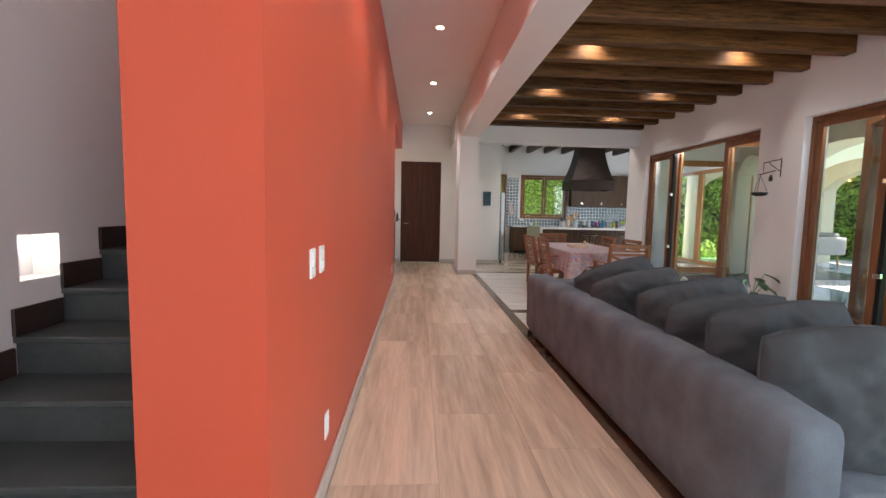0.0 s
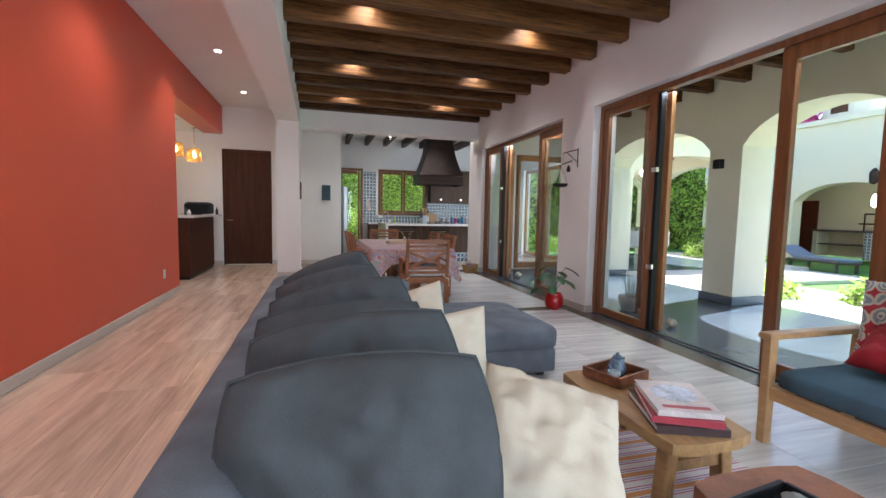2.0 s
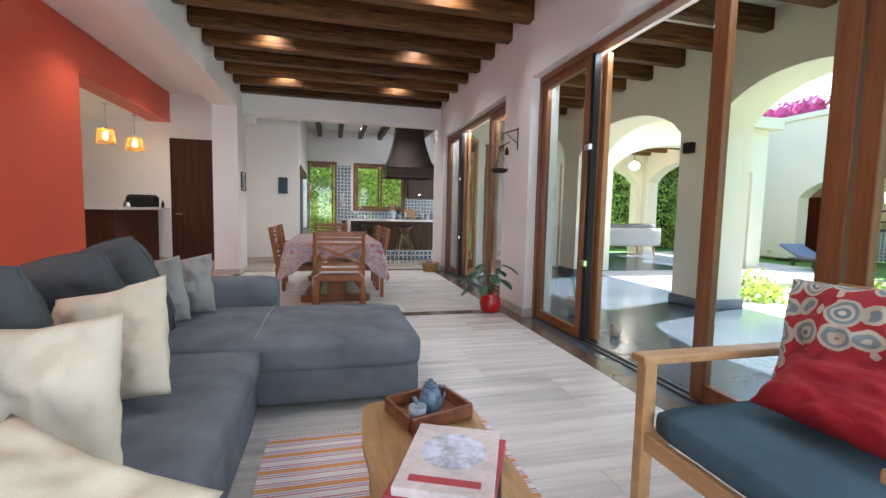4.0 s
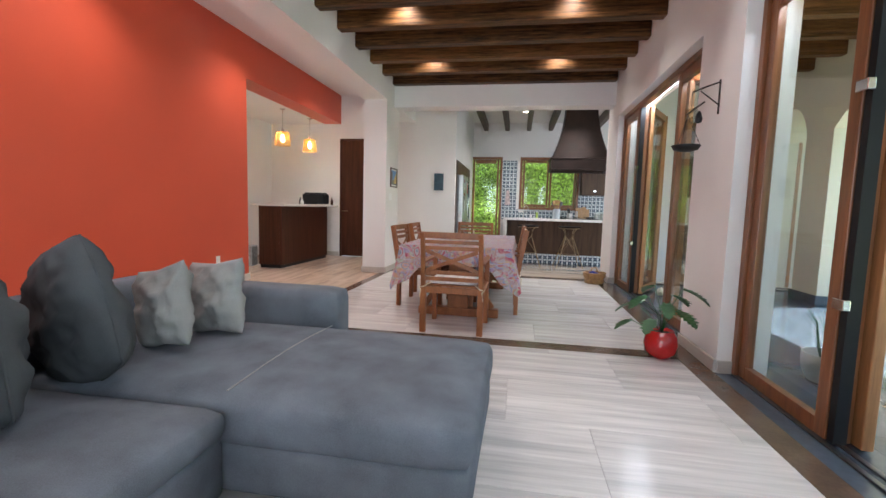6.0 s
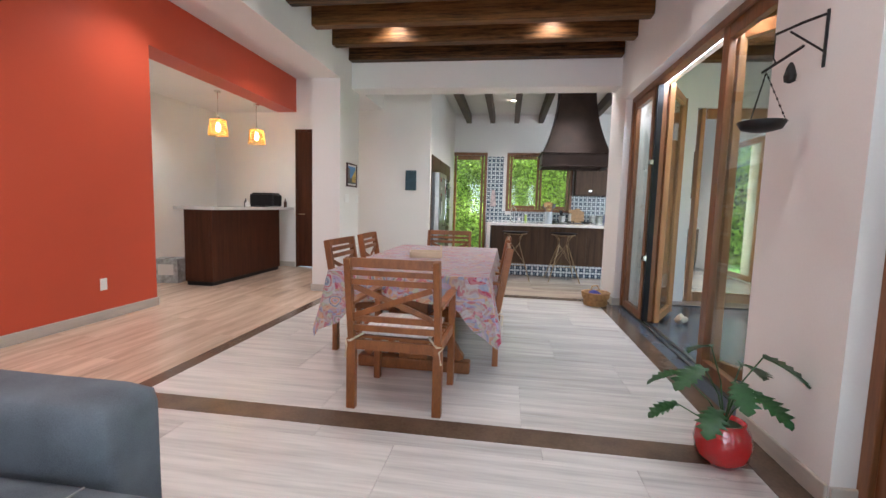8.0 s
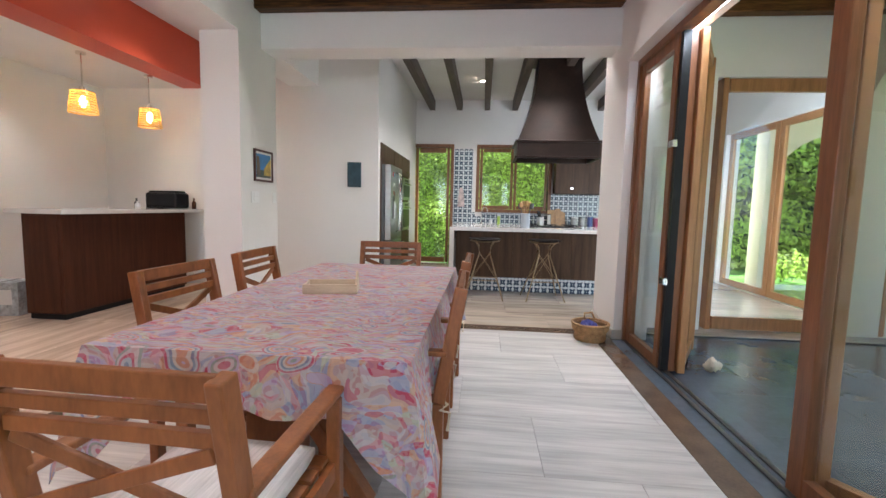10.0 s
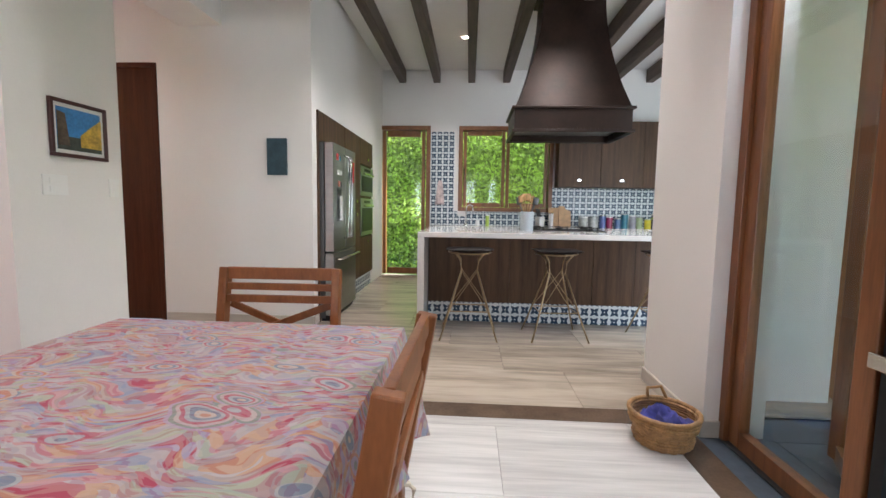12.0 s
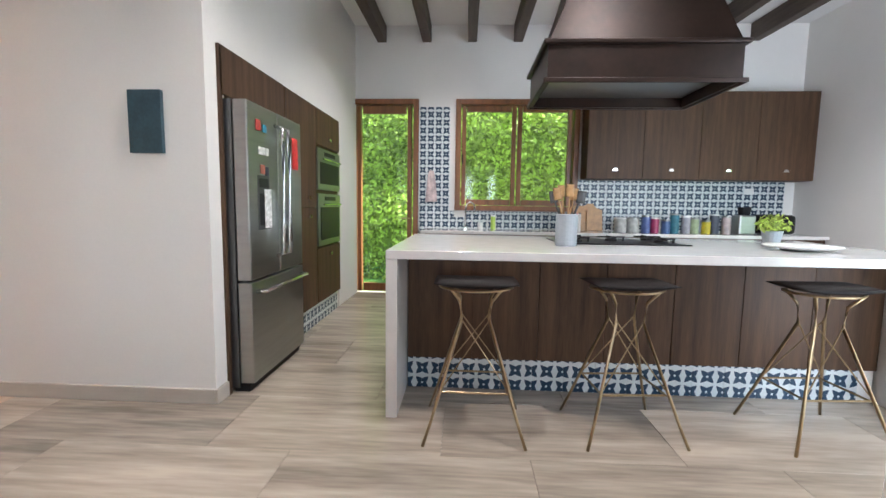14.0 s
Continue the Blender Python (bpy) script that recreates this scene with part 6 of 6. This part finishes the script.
part("cup_body", bm_lathe([(0.022, 0), (0.034, 0.02), (0.035, 0.055), (0.031, 0.055), (0.028, 0.02)], 18), M_GREY, cup, smooth=True)
for k, (w, d, hh, c, yaw) in enumerate(((0.40, 0.30, 0.035, (0.05, 0.03, 0.03), 68), (0.38, 0.29, 0.03, (0.40, 0.05, 0.07), 62), (0.36, 0.27, 0.025, (0.60, 0.52, 0.50), 66))):
    z = BT + 0.001 + (0, 0.037, 0.069)[k]
    b = thing("book", ("thick dark book at the bottom of the stack", "red covered book in the middle of the stack", "pale pink book with a round plate picture")[k], "book", pose(3.61, 2.33, z, 0, 0, yaw), "stack of books on the bench")
    cv = mat("book_cover", c, 0.35, vary=0.25, scale=9, bump=0.02)
    part("pages", bm_box((w - 0.012, d - 0.012, hh - 0.008), (0, 0, hh / 2)), M_WPLAST, b, "white pages")
    part("front_cover", bm_box((w, d, 0.004), (0, 0, hh - 0.002), 0.001), cv, b)
    part("back_cover", bm_box((w, d, 0.004), (0, 0, 0.002), 0.001), cv, b)
    part("spine", bm_box((0.004, d, hh - 0.008), (-w / 2 + 0.002, 0, hh / 2)), cv, b)
    if k == 2:
        part("plate_picture", bm_lathe([(0.10, hh), (0.10, hh + 0.0008)], 28, (0.03, 0, 0)), mat("plate_print", (0.50, 0.52, 0.60), 0.3, vary=0.5, scale=16, bump=0), b, "printed blue and white plate")
        part("title_bar", bm_box((0.03, 0.2, 0.0008), (-0.13, 0, hh + 0.0005)), mat("title_ink", (0.40, 0.05, 0.06), 0.4, bump=0), b, "red title bar")
tray(3.44, 1.66, 0.302, 0.30, 0.24, 0.045, 8, M_BLACK, "dark square tray holding pale stones")
for k, (x, y) in enumerate(((3.39, 1.66), (3.49, 1.69), (3.47, 1.60))):
    s = mesh_ob("decor_stone", bm_pillow(0.11, 0.08, 0.06, 2.0, 0, 12, 0.004, 50 + k), M_PILLOW, True)
    s.matrix_world = pose(x, y, 0.345, 90, 0, 40 * k)
    tagged(s, "smooth pale grey stone lying in a tray", "stone", "stones in the tray")

M_SEATBLUE = mat("slate_blue_fabric", (0.075, 0.13, 0.17), 0.95, vary=0.15, scale=6, grain=220, bump=0.25, spec=0.15)
M_REDVEL = mat("red_velvet", (0.33, 0.010, 0.018), 0.8, vary=0.3, scale=6, grain=120, bump=0.1)
ac = thing("armchair", "oak framed armchair with slate blue seat", "armchair")
for y in (1.72, 2.53):
    part("front_leg", bm_span((4.42, y - 0.025, 0), (4.475, y + 0.025, 0.60), 0.006), M_OAK, ac)
    part("rear_leg", bm_bar((5.12, y, 0), (5.16, y, 0.60), 0.05, 0.05, 0.006), M_OAK, ac)
    part("armrest", bm_span((4.40, y - 0.04, 0.60), (5.18, y + 0.04, 0.635), 0.008), M_OAK, ac)
    part("side_rail", bm_bar((4.475, y, 0.30), (5.12, y, 0.27), 0.07, 0.025, 0.004), M_OAK, ac)
    part("back_stile", bm_bar((5.10, y + (0.045 if y < 2 else -0.045), 0.26), (5.30, y + (0.045 if y < 2 else -0.045), 0.88), 0.05, 0.03, 0.004), M_OAK, ac)
part("front_rail", bm_span((4.43, 1.745, 0.26), (4.46, 2.505, 0.33), 0.004), M_OAK, ac)
part("top_rail", bm_bar((5.295, 1.79, 0.86), (5.295, 2.46, 0.86), 0.09, 0.025, 0.004), M_OAK, ac)
for k in range(5):
    y = 1.86 + 0.133 * k
    part("back_slat", bm_bar((5.125, y, 0.30), (5.285, y, 0.83), 0.018, 0.045, 0.003), M_OAK, ac)
part("seat_cushion", bm_soft((4.44, 1.76, 0.325), (5.10, 2.49, 0.445), 0.045, 0.015), M_SEATBLUE, ac, "slate blue seat cushion", True)


def medallion():
    m = mat("medallion_fabric", (0.5, 0.4, 0.35), 0.9, vary=0.1, bump=0.1)
    nt = m.node_tree
    tc = nt.nodes.new("ShaderNodeTexCoord")
    v = nt.nodes.new("ShaderNodeTexVoronoi")
    v.inputs["Scale"].default_value, v.inputs["Randomness"].default_value = 10.0, 0.3
    nt.links.new(tc.outputs["Object"], v.inputs["Vector"])
    r = nt.nodes.new("ShaderNodeValToRGB")
    r.color_ramp.interpolation = "CONSTANT"
    r.color_ramp.elements[0].color = (0.45, 0.08, 0.06, 1)
    for p, c in ((0.08, (0.60, 0.55, 0.45)), (0.16, (0.16, 0.22, 0.25)), (0.26, (0.58, 0.52, 0.42)), (0.34, (0.22, 0.28, 0.30)), (0.44, (0.55, 0.50, 0.40)), (0.54, (0.38, 0.03, 0.04))):
        r.color_ramp.elements.new(p).color = (*c, 1)
    r.color_ramp.elements[-1].color = (0.38, 0.03, 0.04, 1)
    nt.links.new(v.outputs["Distance"], r.inputs[0])
    nt.links.new(r.outputs[0], nt.nodes["Principled BSDF"].inputs["Base Color"])
    return m


throw(5.00, 2.20, 0.72, 0.48, 18, 96, 4, medallion(), "patterned pillow with round medallions on the armchair", 61)
p = throw(4.86, 2.10, 0.60, 0.50, 50, 92, 0, M_REDVEL, "red velvet lumbar pillow on the armchair", 62)
p.scale = (1.0, 0.9, 0.62)

# outdoor sofa
M_ROPE = mat("grey_woven_rope", (0.50, 0.46, 0.42), 0.8, vary=0.2, scale=10, stretch=(1, 1, 12), grain=60, bump=0.3)
os_ = thing("outdoor_sofa", "pale grey outdoor sofa with wooden legs", "outdoor sofa", pose(11.15, 11.75, 0))
part("shell", bm_soft((-1.15, -0.10, 0.36), (1.15, 0.0, 0.86), 0.04), M_ROPE, os_, smooth=True)
part("seat", bm_soft((-1.15, 0.0, 0.34), (1.15, 0.75, 0.50), 0.04), M_ROPE, os_, smooth=True)
for s in (-1, 1):
    part("armrest", bm_soft((s * 1.15 - 0.05, 0.0, 0.36), (s * 1.15 + 0.05, 0.75, 0.66), 0.03), M_ROPE, os_, smooth=True)
    for y in (-0.02, 0.68):
        part("leg", bm_tube([(s * 0.95, y, 0.36), (s * 1.0, y - 0.04, -0.01)], 0.035, 8, r2=0.02), M_OAK, os_)
    part("back_pillow", bm_soft((s * 0.55 - 0.5, 0.02, 0.60), (s * 0.55 + 0.5, 0.18, 0.98), 0.06), M_PILLOW, os_, smooth=True)


# ---- floor pieces ----
def tiles(parent, x0, x1, y0, y1, lx, ly, z0, z1, material, name="tile", gap=0.0015, stagger_x=True):
    """Rows of floor tiles; alike tiles share one mesh."""
    store = {}
    def lay(a0, a1, b0, b1):
        key = (round(a1 - a0, 3), round(b1 - b0, 3))
        if key not in store:
            bm = bm_box((key[0] - gap, key[1] - gap, z1 - z0), (0, 0, 0))
            top = [e for e in bm.edges if all(v.co.z > 0 for v in e.verts)]
            bmesh.ops.bevel(bm, geom=top, offset=0.0012, segments=1, affect="EDGES")
            me = bpy.data.meshes.new(name)
            bm.to_mesh(me)
            bm.free()
            me.materials.append(material)
            store[key] = me
        ob = new(name, store[key])
        ob.location = ((a0 + a1) / 2, (b0 + b1) / 2, (z0 + z1) / 2)
        ob.parent = parent
    if stagger_x:
        b, row = y0, 0
        while b < y1 - 0.01:
            be = min(b + ly, y1)
            a = x0 - lx * ((row * 0.37) % 1.0)
            while a < x1 - 0.01:
                if min(a + lx, x1) - max(a, x0) > 0.02:
                    lay(max(a, x0), min(a + lx, x1), b, be)
                a += lx
            b, row = be, row + 1
    else:
        a, row = x0, 0
        while a < x1 - 0.01:
            ae = min(a + lx, x1)
            b = y0 - ly * ((row * 0.37) % 1.0)
            while b < y1 - 0.01:
                if min(b + ly, y1) - max(b, y0) > 0.02:
                    lay(a, ae, max(b, y0), min(b + ly, y1))
                b += ly
            a, row = ae, row + 1


def tiled(name, label):
    return tagged(thing(name, label, "floor"), kind="structure")


SX = 1.58
f1 = tiled("floor_hall", "warm polished travertine tiles along the hall")
tiles(f1, -0.02, SX, -3.8, 9.5, 0.535, 1.2, -0.012, 0.0, M_FLOOR_H, stagger_x=False)
tiles(f1, -1.72, 1.24, 9.5, 11.64, 0.54, 1.2, -0.012, 0.0, M_FLOOR_H, stagger_x=False)
tiles(f1, -1.72, -0.02, 8.2, 9.5, 0.54, 1.2, -0.012, 0.0, M_FLOOR_H, stagger_x=False)
f2 = tiled("floor_living", "pale polished travertine tiles of the living room")
tiles(f2, SX + 0.12, 5.21, -3.8, 5.92, 1.2, 0.6, -0.012, 0.0, M_FLOOR)
f3 = tiled("floor_dining", "pale polished travertine tiles of the dining room")
tiles(f3, SX + 0.12, 5.21, 6.10, 9.80, 1.2, 0.6, -0.012, 0.0, M_FLOOR)
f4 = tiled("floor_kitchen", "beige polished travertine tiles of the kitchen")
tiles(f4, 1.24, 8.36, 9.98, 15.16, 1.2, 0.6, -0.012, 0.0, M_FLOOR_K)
setting("floor_border", bm_span((SX, -3.8, -0.012), (SX + 0.12, 9.80, 0.001)), M_STRIP, "dark brown marble border strip along the hall", "floor")
setting("floor_border", bm_span((SX + 0.121, 5.921, -0.012), (5.209, 6.099, 0.001)), M_STRIP, "dark brown marble strip across the room", "floor")
setting("floor_border", bm_span((SX, 9.801, -0.012), (5.38, 9.979, 0.001)), M_STRIP, "dark brown marble strip before the kitchen", "floor")
setting("floor_border", bm_span((5.211, -3.8, -0.012), (5.37, 9.80, 0.001)), M_STRIP, "dark brown marble strip along the glazing", "floor")
for n, (a, b) in enumerate(((FD1[0], FD1[1]), (FD2[0], FD2[1]))):
    setting("door_sill", bm_span((5.372, a, -0.012), (RO, b, 0.0005)), M_SLATE, "grey slate sill under the glazed doors", "sill")
t1 = tagged(thing("terrace", "dark polished slate porch floor", "floor"), kind="structure")
tiles(t1, RO, 8.6, -0.5, 10.2, 0.96, 0.6, -0.11, -0.02, M_SLATE)
setting("terrace_base", bm_span((RO, -8, -0.118), (8.6, -0.5, -0.02)), M_SLATE, "slate porch floor beyond the windows", "floor")
t2 = tagged(thing("garden_paving", "pale stone garden paving in the sun", "paving"), kind="structure")
tiles(t2, 8.6, 11.0, 2.0, 9.5, 0.8, 0.6, -0.11, -0.025, M_PAVING, "paving_stone", 0.006)
tiles(t2, 11.0, 14.2, 7.5, 9.5, 0.8, 0.6, -0.11, -0.025, M_PAVING, "paving_stone", 0.006)
tiles(t2, 13.4, 15.0, 9.5, 14.2, 0.8, 0.6, -0.11, -0.025, M_PAVING, "paving_stone", 0.006)
setting("pavilion_floor", bm_span((8.6, 9.501, -0.11), (13.399, 13.9, -0.022)), M_SLATE, "dark slate pavilion floor", "floor")
